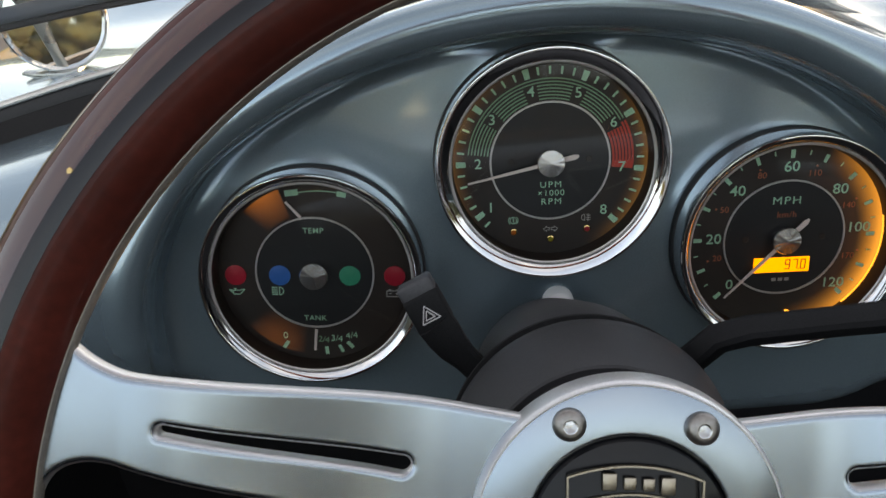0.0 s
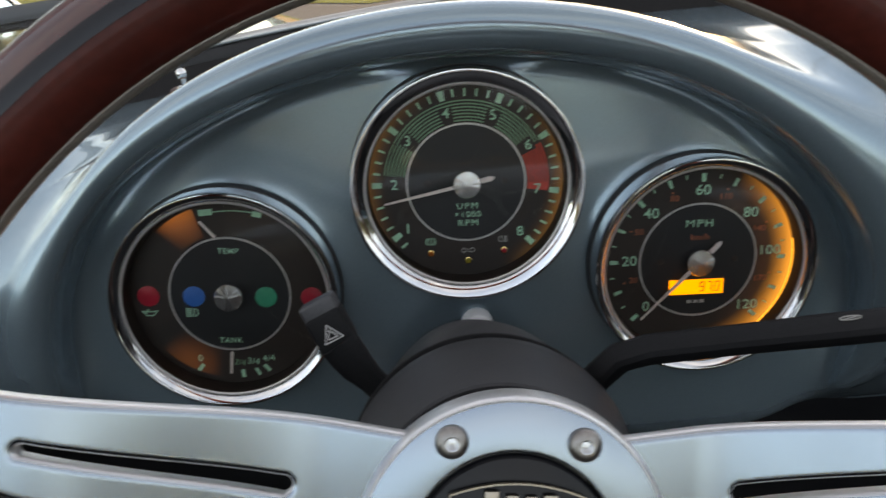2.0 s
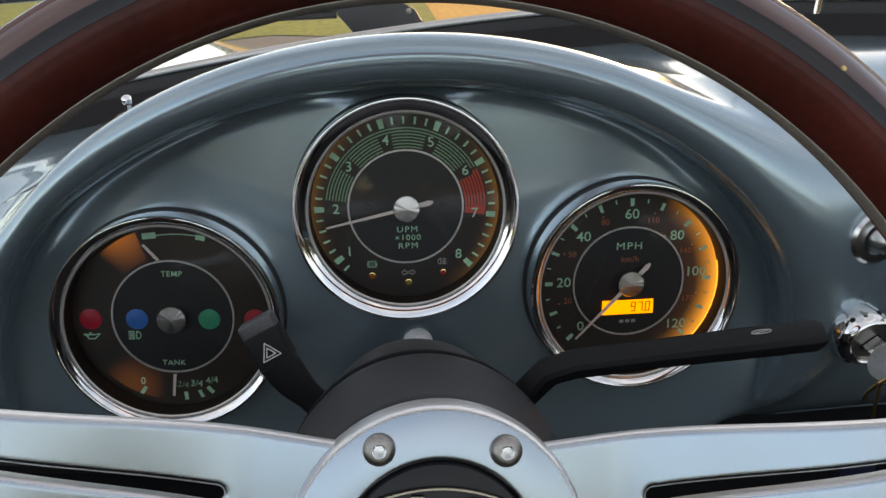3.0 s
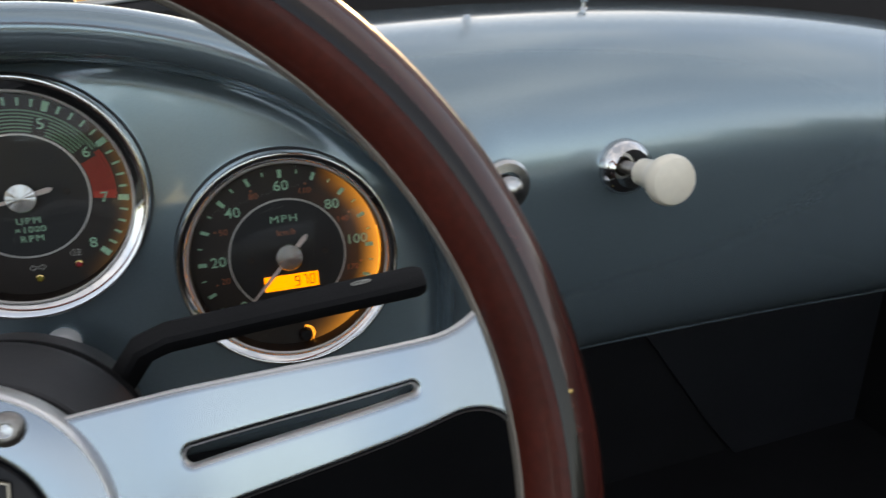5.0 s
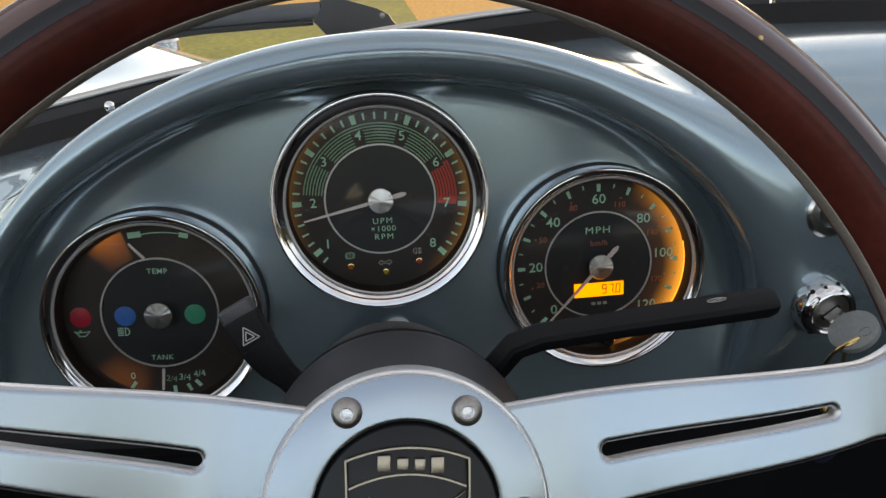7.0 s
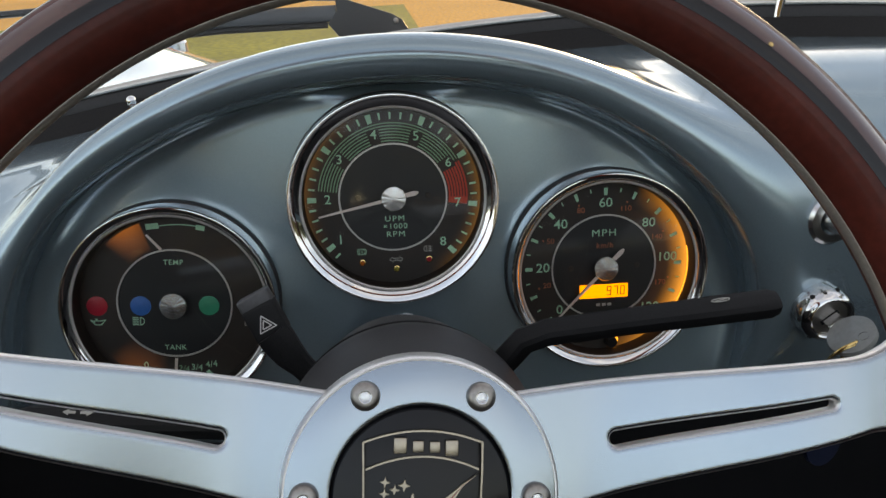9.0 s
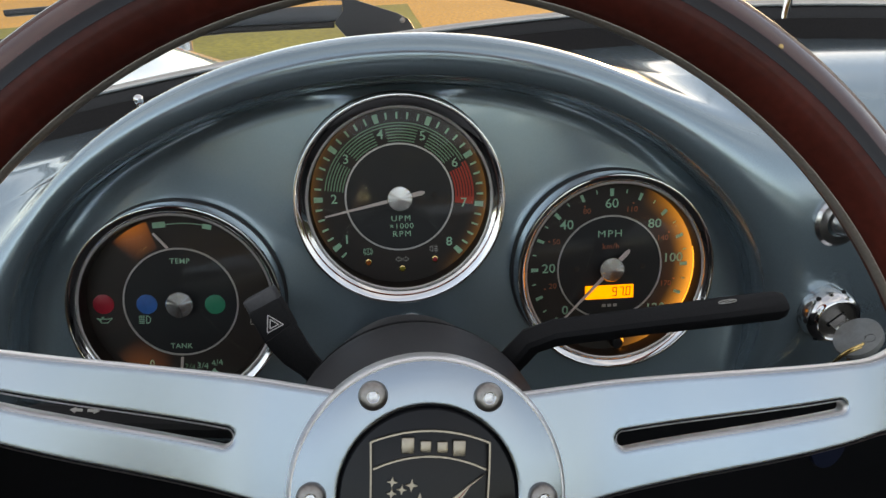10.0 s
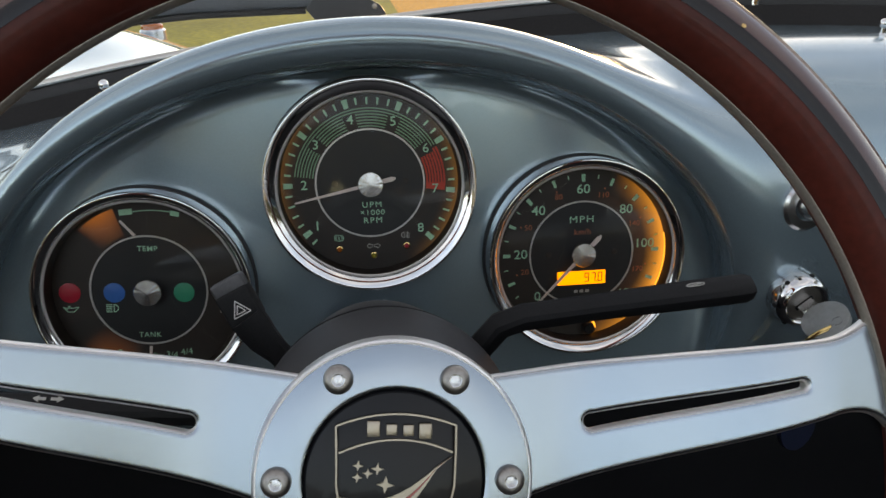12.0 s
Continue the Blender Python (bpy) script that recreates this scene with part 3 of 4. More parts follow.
def combined_gauge():
    g = thing("temperature_and_fuel_gauge", PANEL @ pose(*COMBO, 0, 0, 0, -5.0) @ Matrix.Scale(1.035, 4), "round black temperature and fuel gauge with coloured warning lamps", "gauge", "dashboard gauges")
    gauge_case(g, -0.0006)
    for x, mat, label in ((-0.0164, LAMP_BLUE, "blue lens"), (0.0163, LAMP_GREEN, "green lens"), (-0.0369, LAMP_RED, "red lens"), (0.0372, LAMP_RED, "red lens")):
        part("lens", lathe([(0.0050, 0.0002), (0.0049, 0.0005), (0.0030, 0.0008), (0, 0.0009)], 36), mat, g, label, m=pose(x, -0.0010, 0))
    lettering("TEMP", 0.0002, 0.0210, 0.0026, GREEN_INK, g, spacing=1.1, bold=0.00002)
    lettering("TANK", -0.0008, -0.0228, 0.0026, GREEN_INK, g, spacing=1.1, bold=0.00002)
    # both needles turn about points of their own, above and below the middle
    part("temp_block", bar((-0.0117, 0.0386), (-0.0057, 0.0393), 0.0028, 0.0028, 0.0001, 0.0003), GREEN_INK, g, smooth=False)
    part("temp_block", bar((0.0117, 0.0387), (0.0158, 0.0379), 0.0024, 0.0024, 0.0001, 0.0003), GREEN_INK, g, smooth=False)
    line = [(-0.0057 + 0.0177 * k / 10, 0.0391 + 0.0008 * (1 - (k / 5 - 1) ** 2)) for k in range(11)]
    part("temp_line", join(*[bar(p, q, 0.0004, 0.0004, 0.0001, 0.0003) for p, q in zip(line, line[1:])]), GREEN_INK, g, smooth=False)
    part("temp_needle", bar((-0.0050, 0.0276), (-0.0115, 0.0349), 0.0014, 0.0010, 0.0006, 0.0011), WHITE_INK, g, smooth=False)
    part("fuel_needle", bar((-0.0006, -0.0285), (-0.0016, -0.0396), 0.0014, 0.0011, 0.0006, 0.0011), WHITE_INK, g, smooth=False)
    for x, y, a, w in ((-0.0155, -0.0368, 236, 0.0018), (0.0040, -0.0399, 275, 0.0017), (0.0110, -0.0389, 296, 0.0015), (0.0154, -0.0369, 312, 0.0018)):
        dx, dy = polar(0.0020, a)
        part("mark", bar((x - dx, y - dy), (x + dx, y + dy), w, w, 0.0001, 0.0003), GREEN_INK, g, smooth=False)
    lettering("0", -0.0155, -0.0321, 0.0034, GREEN_INK, g, name="numeral", bold=0.00003)
    lettering("2/4", 0.0027, -0.0342, 0.0030, GREEN_LINE, g, name="numeral", turn=-8)
    lettering("3/4", 0.0090, -0.0336, 0.0032, GREEN_INK, g, name="numeral", turn=-4)
    lettering("4/4", 0.0162, -0.0320, 0.0032, GREEN_INK, g, name="numeral", turn=6)
    # oil can, lamp beam and battery signs
    z = (0.0001, 0.0003)
    can = [((-0.0036, 0.0012), (-0.0020, 0.0007)), ((-0.0020, 0.0008), (0.0010, 0.0008)), ((0.0010, 0.0007), (0.0036, 0.0013)), ((0.0036, 0.0012), (0.0014, -0.0011)), ((0.0014, -0.0012), (-0.0018, -0.0012)), ((-0.0018, -0.0011), (-0.0019, 0.0008)), ((-0.0019, -0.0004), (-0.0036, 0.0011)), ((-0.0008, 0.0010), (-0.0008, 0.0016)), ((-0.0014, 0.0016), (-0.0002, 0.0016))]
    part("oil_sign", join(*[bar(p, q, 0.0004, 0.0004, *z) for p, q in can]), GREEN_INK, g, smooth=False, m=pose(-0.0369, -0.0094, 0))
    part("beam_sign", join(arc_band(0.0017, 0.0021, -90, 90, *z, 16), bar((0, 0.0020), (0, -0.0020), 0.0004, 0.0004, *z), *[bar((-0.0008, y), (-0.0036, y), 0.0004, 0.0004, *z) for y in (0.0018, 0.0009, 0, -0.0009, -0.0018)]), GREEN_INK, g, smooth=False, m=pose(-0.0170, -0.0089, 0))
    cell = [((-0.0032, 0.0012), (0.0032, 0.0012)), ((-0.0032, -0.0017), (0.0032, -0.0017)), ((-0.0032, 0.0013), (-0.0032, -0.0018)), ((0.0032, 0.0013), (0.0032, -0.0018)), ((-0.0024, 0.0017), (-0.0012, 0.0017)), ((0.0012, 0.0017), (0.0024, 0.0017)), ((-0.0022, -0.0002), (-0.0010, -0.0002)), ((0.0010, -0.0002), (0.0022, -0.0002)), ((0.0016, 0.0004), (0.0016, -0.0008))]
    part("battery_sign", join(*[bar(p, q, 0.00034, 0.00034, *z) for p, q in cell]), GREY_INK, g, "pale battery sign", smooth=False, m=pose(0.0366, -0.0098, 0))
    # amber glow painted on the dial, as if leaking from behind its edge
    part("glow_patch", arc_band(0.0290, 0.0430, 110, 172, 0.00002, 0.00006, 30), backlight("temp_backlight", 120, 17, 0.09, 0.020, 0.043, (1.0, 0.33, 0.06)), g, smooth=False)
    part("glow_patch", arc_band(0.0280, 0.0420, 205, 262, 0.00002, 0.00006, 30), backlight("fuel_backlight", 240, 22, 0.022, 0.018, 0.036, (1.0, 0.33, 0.06)), g, smooth=False)
    pin(g, 0.0066)
    return g


tachometer()
speedometer()
combined_gauge()


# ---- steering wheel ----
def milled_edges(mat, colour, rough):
    """The same metal, polished on its faces; its edges are satin and painted paler for the sky's highlights."""
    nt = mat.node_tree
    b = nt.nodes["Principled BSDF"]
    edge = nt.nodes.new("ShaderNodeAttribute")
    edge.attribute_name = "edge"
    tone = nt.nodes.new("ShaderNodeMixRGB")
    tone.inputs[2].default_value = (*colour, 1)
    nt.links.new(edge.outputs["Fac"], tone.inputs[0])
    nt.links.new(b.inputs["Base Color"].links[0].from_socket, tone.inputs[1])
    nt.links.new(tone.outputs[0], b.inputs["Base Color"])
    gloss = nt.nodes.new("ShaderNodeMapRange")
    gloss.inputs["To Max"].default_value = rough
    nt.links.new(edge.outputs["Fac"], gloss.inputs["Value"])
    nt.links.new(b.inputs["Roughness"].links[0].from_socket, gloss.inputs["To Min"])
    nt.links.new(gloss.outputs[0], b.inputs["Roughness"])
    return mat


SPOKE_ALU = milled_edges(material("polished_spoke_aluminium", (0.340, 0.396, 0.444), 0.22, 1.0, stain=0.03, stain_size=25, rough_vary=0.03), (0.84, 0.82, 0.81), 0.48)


def spoke_rise(u):
    """How far a spoke leans to the driver, by its distance from the hub."""
    t = np.clip((u - 0.050) / 0.085, 0, 1)
    return -0.0066 + 0.0265 * t * t * (3 - 2 * t)


def spoke(side):
    """A flat spoke with rounded edges and a long tapering slot, flared where it meets the rim."""
    def distance(x, y, z):
        u = side * x
        f = np.clip(u - 0.1290, 0, 0.0246)
        top = 0.0349 + (u - 0.050) * 0.150 + 0.0250 - np.sqrt(0.0250 ** 2 - f * f)
        top_slope = 0.150 + f / np.sqrt(0.0250 ** 2 - f * f)
        f = np.clip(u - 0.1330, 0, 0.0211)
        low = -0.0075 + (u - 0.042) * 0.345 - 0.0215 + np.sqrt(0.0215 ** 2 - f * f)
        low_slope = 0.345 - f / np.sqrt(0.0215 ** 2 - f * f)
        flat = np.maximum((y - top) / np.sqrt(1 + top_slope ** 2), (low - y) / np.sqrt(1 + low_slope ** 2))
        flat = np.maximum(flat, np.maximum(u - 0.1532, 0.030 - u))
        along = np.clip((u - 0.0642) / (0.1228 - 0.0642), 0, 1)
        cu = 0.0642 + along * (0.1228 - 0.0642)
        slot = np.sqrt((u - cu) ** 2 + (y - 0.0172 - (cu - 0.0625) * 0.262) ** 2) - (0.0027 - 0.0012 * along)
        flat = np.maximum(flat, -slot)
        return smooth_max(flat - 0.0002, np.abs(z - spoke_rise(u)) - 0.0028, 0.0022)
    low, high = (0.028, -0.014, -0.012), (0.156, 0.072, 0.026)
    if side < 0:
        low, high = (-0.156, *low[1:]), (-0.028, *high[1:])
    return surface_nets(distance, low, high, 0.0006)


def ring(radius, minor_r, minor_z, z, seg=160, seg2=24):
    prof = [(radius + minor_r * math.cos(2 * math.pi * k / seg2), z + minor_z * math.sin(2 * math.pi * k / seg2)) for k in range(seg2)]
    return lathe(prof, seg, closed=True)


RIM_R, RIM_Z = 0.1652, 0.0224
RIM_AT = pose(-0.0008, 0.0006, 0)
wheel = thing("steering_wheel", WHEEL_TURNED, "wood-rimmed steering wheel with polished slotted aluminium spokes", "steering wheel")
part("wooden_rim", ring(RIM_R, 0.0125, 0.0125, RIM_Z), WOOD, wheel, "varnished red mahogany rim", m=RIM_AT)
for s in (-1, 1):
    spoke_verts, spoke_faces, spoke_normals = spoke(s)
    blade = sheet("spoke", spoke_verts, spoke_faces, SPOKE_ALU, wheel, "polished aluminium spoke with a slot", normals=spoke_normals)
    # 1 where the skin turns edgewise and takes the painted highlight tone
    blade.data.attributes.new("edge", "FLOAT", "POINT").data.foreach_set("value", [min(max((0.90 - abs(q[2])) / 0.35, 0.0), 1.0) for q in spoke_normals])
part("rim_strip", lathe([(0.1526, RIM_Z - 0.0022), (0.1522, RIM_Z - 0.0016), (0.1522, RIM_Z + 0.0014), (0.1527, RIM_Z + 0.0022), (0.1555, RIM_Z + 0.0026), (0.1555, RIM_Z - 0.0026)], 160, closed=True), RIM_ALU, wheel, "bare aluminium strip", m=RIM_AT)
part("inlay", lathe([(RIM_R + 0.0126 * math.cos(radians(a)), RIM_Z + 0.0126 * math.sin(radians(a))) for a in range(82, 103, 3)], 160), INLAY, wheel, "black inlay stripe", m=RIM_AT)
# band laid over the rim's wood to hold the sky's mauve reflection
part("gloss_band", lathe([(RIM_R + 0.01258 * math.cos(radians(a)), RIM_Z + 0.01258 * math.sin(radians(a))) for a in range(54, 85, 3)], 160), GLOSSY_WOOD, wheel, "glossier band added for the sky's reflection", m=RIM_AT)
part("joint_line", lathe([(RIM_R + 0.01255 * math.cos(radians(a)), RIM_Z + 0.01255 * math.sin(radians(a))) for a in (36, 38, 40)], 160), INLAY, wheel, "thin dark glue line", m=RIM_AT)
for k in range(8):
    a = 45 * k + 10
    part("rivet", lathe([(0.0009, -0.0004), (0.0007, 0.0002), (0, 0.0003)], 12), BRASS, wheel, "tiny bright rivet",
         m=RIM_AT @ pose(0, 0, RIM_Z) @ Matrix.Rotation(radians(a), 4, "Z") @ Matrix.Translation((RIM_R + 0.0126 * math.cos(radians(79)), 0, 0.0126 * math.sin(radians(79)))) @ Matrix.Rotation(radians(11), 4, "Y"))
hub = part("hub", lathe([(0.0285, -0.0100), (0.0285, -0.0008), (0.0288, -0.0001), (0.0294, 0.0002), (0.0300, 0.0002), (0.0424, 0.0002), (0.0430, 0.0000), (0.0430, -0.0090), (0.0300, -0.0130)], 128, closed=True), POLISHED, wheel, "polished hub ring")
# paler metal than the hub's face, like the spokes' edges
part("hub_side", lathe([(0.0428, 0.0001), (0.0433, 0.0002), (0.0438, -0.0003), (0.0442, -0.0014), (0.0446, -0.0040), (0.0446, -0.0092), (0.0440, -0.0110), (0.0400, -0.0128)], 128), PALE_ALU, hub, "pale satin side")
for k in range(6):
    a = 60 * k
    bolt = part("bolt", lathe([(0.0047, 0.0002), (0.0047, 0.0010), (0.0044, 0.0020), (0.0037, 0.0027), (0.0027, 0.0031), (0.0020, 0.0031), (0.0020, 0.0014), (0, 0.0013)], 32), STEEL, wheel, "domed hex-socket bolt", m=pose(*polar(0.0365, a), 0))
    # paler metal than the bolt stands for sky reflected in the recess
    part("socket", lathe([(0.0022, 0.0012), (0.0022, 0.0031), (0.0018, 0.0030), (0.0015, 0.0014), (0, 0.0016)], 6), BRUSHED, bolt, "hex socket in paler metal for the sky's reflection", m=pose(0, 0, 0, 0, 0, 12))
cap = part("horn_button", lathe([(0.0284, -0.0080), (0.0284, -0.0008), (0.0274, 0.0006), (0.0150, 0.0026), (0, 0.0031)], 72), ENAMEL, wheel, "black enamel horn button with a shield crest")


def shield():
    """The maker's crest as plain lines and shapes: a shield, a band with blocks, five stars and a swoosh."""
    z = (0.0024, 0.0036)
    bow = lambda w, y, b, n=12: [(-w + 2 * w * k / n, y + b * (1 - (2 * k / n - 1) ** 2)) for k in range(n + 1)]
    top, band = bow(0.0186, 0.0178, 0.0036), bow(0.0176, 0.0095, 0.0040)
    sides = [(-0.0186, 0.0178), (-0.0183, 0.0090), (-0.0181, -0.0010), (-0.0165, -0.0090), (-0.0105, -0.0165), (0, -0.0215), (0.0105, -0.0165), (0.0165, -0.0090), (0.0183, -0.0010), (0.0186, 0.0090), (0.0186, 0.0178)]
    for pts in (top, band, sides):
        part("crest_line", join(*[bar(p, q, 0.00055, 0.00055, *z) for p, q in zip(pts, pts[1:])]), GOLD_LINE, cap, smooth=False)
    for x, y, w, h in ((-0.0071, 0.0168, 0.0040, 0.0050), (-0.0015, 0.0165, 0.0034, 0.0036), (0.0037, 0.0163, 0.0033, 0.0036), (0.0090, 0.0160, 0.0040, 0.0050)):
        part("crest_block", box(w, h, 0.0012, 0.0004, (x, y, 0.0032), 2), GOLD_LINE, cap)
    for x, y, s in ((-0.0116, 0.0056, 1.0), (-0.0118, 0.0021, 0.95), (-0.0086, 0.0033, 0.95), (-0.0056, 0.0046, 1.15), (-0.0031, -0.0003, 1.6)):
        pts = [polar((0.0017 if k % 2 == 0 else 0.0006) * s, 45 * k - 5) for k in range(8)]
        part("star", prism([(x + a, y + b) for a, b in pts], 0.0024, 0.0037), GOLD_LINE, cap, smooth=False)
    rise = lambda t, dip: (-0.0178 + 0.0354 * t, -0.0018 - dip * math.sin(math.pi * min(t * 1.15, 1)) + 0.0100 * t ** 2.2)
    for d0, d1, mat, name in ((0.0030, 0.0052, GOLD_LINE, "swoosh"), (0.0054, 0.0064, ENAMEL_RED, "swoosh_stripe"), (0.0066, 0.0088, GOLD_LINE, "swoosh")):
        steps = [k / 14 for k in range(15)]
        lower = [(x, y - 0.16 * d1 * (1 - t) * 4) for t in steps for x, y in [rise(t, d1)]]
        upper = [(x, y - 0.16 * d0 * (1 - t) * 4) for t in steps for x, y in [rise(t, d0)]]
        part(name, prism(upper + lower[::-1][1:], 0.0024, 0.0034), mat, cap, smooth=False)


shield()

# ---- column and stalks ----
column = thing("steering_column", WHEEL, "black plastic steering column shroud", "steering column")
part("neck", lathe([(0.0300, -0.0125), (0.0385, -0.0125), (0.0385, -0.0320)], 96), PLASTIC, column, "black neck behind the hub")
part("front_cover", lathe([(0.0370, -0.0300), (0.0410, -0.0286), (0.0420, -0.0290), (0.0430, -0.0310), (0.0476, -0.0430), (0.0507, -0.0540), (0.0515, -0.0580), (0.0512, -0.0602), (0.0500, -0.0614), (0.0440, -0.0617)], 96), SHROUD, column, "charcoal flared cover")
# black lining paints the shade in the groove between the covers
part("gap", lathe([(0.0440, -0.0600), (0.0440, -0.0672), (0.0514, -0.0676), (0.0516, -0.0690)], 96), CARPET, column, "black lining for the shade between the covers")
part("rear_cover", lathe([(0.0505, -0.0700), (0.0516, -0.0692), (0.0521, -0.0710), (0.0528, -0.0820), (0.0528, -0.0940), (0.0505, -0.1150), (0.0460, -0.1500)], 96), SHROUD, column, m=Matrix.Diagonal((0.86, 1.0, 1.0, 1.0)))
button = thing("column_button", PANEL @ pose(0.0020, -0.0722, -0.003), "small white domed button on the dashboard", "button")
part("dome", lathe([(0.0076, 0), (0.0075, 0.0040), (0.0062, 0.0066), (0.0036, 0.0080), (0, 0.0084)], 40), WHITE_CAP, button)


def sweep_bar(points, widths, heights, seg=16, power=4.0, up=(0, 0, 1)):
    """A bar of rounded-rectangle section along points."""
    bm = bmesh.new()
    pts = [Vector(p) for p in points]
    rings = []
    for i, p in enumerate(pts):
        t = (pts[min(i + 1, len(pts) - 1)] - pts[max(i - 1, 0)]).normalized()
        s = t.cross(Vector(up)).normalized()
        w = s.cross(t)
        row = []
        for k in range(seg):
            a = 2 * math.pi * k / seg + math.pi / seg
            c, d = math.cos(a), math.sin(a)
            r = (abs(c) ** power + abs(d) ** power) ** (-1 / power)
            row.append(bm.verts.new(p + s * (widths[i] / 2 * r * c) + w * (heights[i] / 2 * r * d)))
        rings.append(row)
    for a, b in zip(rings, rings[1:]):
        for k in range(seg):
            bm.faces.new((a[k], a[(k + 1) % seg], b[(k + 1) % seg], b[k]))
    bm.faces.new(rings[0])
    bm.faces.new(rings[-1][::-1])
    return bm


wiper_stalk = thing("wiper_stalk", Matrix(), "long black plastic wiper stalk on the steering column", "stalk", "column stalks")
part("lever", sweep_bar([(0.0330, -0.096, 0.669), (0.0395, -0.098, 0.6785), (0.0465, -0.100, 0.6880), (0.0560, -0.102, 0.6920), (0.090, -0.103, 0.6942), (0.120, -0.104, 0.6960), (0.148, -0.105, 0.6975), (0.1512, -0.105, 0.6977)],
                        [0.009, 0.010, 0.010, 0.010, 0.010, 0.011, 0.011, 0.009], [0.0085, 0.009, 0.0092, 0.0092, 0.0090, 0.0092, 0.0096, 0.0078], up=(0, -0.42, 0.9)), PLASTIC, wiper_stalk)
WHITE_PRINT = material("white_print", (0.62, 0.62, 0.60), 0.6, grain=0.05, grain_size=900)
wiper_bow = [(0.0038 * math.cos(radians(12 * k)), 0.0008 * math.sin(radians(12 * k))) for k in range(30)]
part("wiper_sign", join(*[bar(p, q, 0.0003, 0.0003, 0, 0.0003) for p, q in zip(wiper_bow, wiper_bow[1:] + wiper_bow[:1])], bar((-0.0024, -0.0003), (0.0026, 0.0003), 0.0003, 0.0003, 0, 0.0003)), GREY_INK, wiper_stalk, "pale wiper sign", smooth=False,
     m=Matrix.Translation((0.1268, -0.1050, 0.7012)) @ pose(0, 0, 0, 21, -4, 0))
turn_stalk = thing("turn_signal_stalk", Matrix(), "short black plastic stalk with a hazard switch at its tip", "stalk", "column stalks")
part("lever", sweep_bar([(-0.0330, -0.094, 0.656), (-0.0345, -0.093, 0.664), (-0.0392, -0.0915, 0.6725), (-0.0452, -0.090, 0.6800), (-0.0500, -0.089, 0.6860), (-0.0530, -0.0885, 0.6915), (-0.0560, -0.088, 0.6965)],
                        [0.0100, 0.0105, 0.0098, 0.0100, 0.0128, 0.0142, 0.0140], [0.0100, 0.0105, 0.0100, 0.0100, 0.0110, 0.0115, 0.0112], up=(0.1, -0.95, 0.3)), PLASTIC, turn_stalk)
left_stalk = thing("indicator_stalk", Matrix(), "long black plastic indicator stalk behind the wheel spoke", "stalk", "column stalks")
part("lever", sweep_bar([(-0.036, -0.096, 0.640), (-0.043, -0.097, 0.650), (-0.052, -0.098, 0.656), (-0.062, -0.100, 0.659), (-0.090, -0.102, 0.6645), (-0.120, -0.104, 0.6705), (-0.150, -0.105, 0.6755), (-0.1535, -0.105, 0.676)],
                        [0.009, 0.010, 0.010, 0.010, 0.010, 0.011, 0.011, 0.009], [0.0085, 0.009, 0.0100, 0.0105, 0.0105, 0.0105, 0.0105, 0.0080], up=(0, -0.42, 0.9)), PLASTIC, left_stalk)
bits = []
for sgn in (-1, 1):
    pts = [(sgn * 0.0009, 0.0006), (sgn * 0.0034, 0.0006), (sgn * 0.0034, 0.0015), (sgn * 0.0056, 0), (sgn * 0.0034, -0.0015), (sgn * 0.0034, -0.0006), (sgn * 0.0009, -0.0006)]
    bits.append(prism(pts[::sgn], 0, 0.0003))
part("indicator_sign", join(*bits), GREY_INK, left_stalk, "two pale arrows", smooth=False, m=Matrix.Translation((-0.1310, -0.1053, 0.6778)) @ pose(0, 0, 0, 21, 9.5, 0))
GREY_CAP = material("grey_plastic", (0.060, 0.061, 0.066), 0.5, grain=0.1, grain_size=900, stain=0.1, stain_size=60)
HAZARD = Matrix.Translation((-0.0576, -0.0850, 0.7000)) @ pose(0, 0, 0, 72, 0, 0) @ pose(0, 0, 0, 0, 0, 24)
part("hazard_switch", box(0.0140, 0.0150, 0.0112, 0.0014, (0, 0, 0), 3), PLASTIC, turn_stalk, "hazard switch with a white triangle", m=HAZARD)
part("switch_cap", box(0.0136, 0.0066, 0.0100, 0.0014, (0, 0.0092, -0.0002), 3), GREY_CAP, turn_stalk, "grey switch cap", m=HAZARD)
tri = [polar(0.0042, a - 6) for a in (0, 120, 240)]
tri2 = [polar(0.0022, a - 6) for a in (0, 120, 240)]
part("hazard_sign", join(*[bar(p, q, 0.0004, 0.0004, 0, 0.0002) for t in (tri, tri2) for p, q in zip(t, t[1:] + t[:1])]), WHITE_PRINT, turn_stalk, smooth=False, m=HAZARD @ pose(0, -0.0010, 0.00576, 0, 0, -24))

# ---- controls on the dashboard ----
ign = thing("ignition_switch", pose(0.2105, -0.0440, 0.6585, 90, 0, 0) @ Matrix.Scale(0.92, 4), "round chrome ignition switch on the dashboard", "ignition switch")
part("ring", lathe([(0.0158, -0.006), (0.0158, 0.0060), (0.0154, 0.0100), (0.0142, 0.0138), (0.0126, 0.0160), (0.0116, 0.0164), (0.0107, 0.0158), (0.0102, 0.0120)], 64), CHROME, ign, "domed chrome ring")
part("barrel", lathe([(0.0105, 0.0080), (0.0103, 0.0140), (0, 0.0142)], 40), STEEL, ign, "grey lock barrel")
part("keyway", box(0.0110, 0.0026, 0.0020, 0.0004, (0, 0, 0.0138)), PLASTIC, ign, m=pose(0, 0, 0, 0, 0, 38))
for a in (20, 75, 130, 185, 240, 295, 350):
    part("dimple", lathe([(0.0014, 0), (0.0011, 0.0005), (0, 0.0006)], 12), PLASTIC, ign, m=Matrix.Rotation(radians(a), 4, "Z") @ Matrix.Translation((0.0152, 0, 0.0110)) @ Matrix.Rotation(radians(62), 4, "Y"))
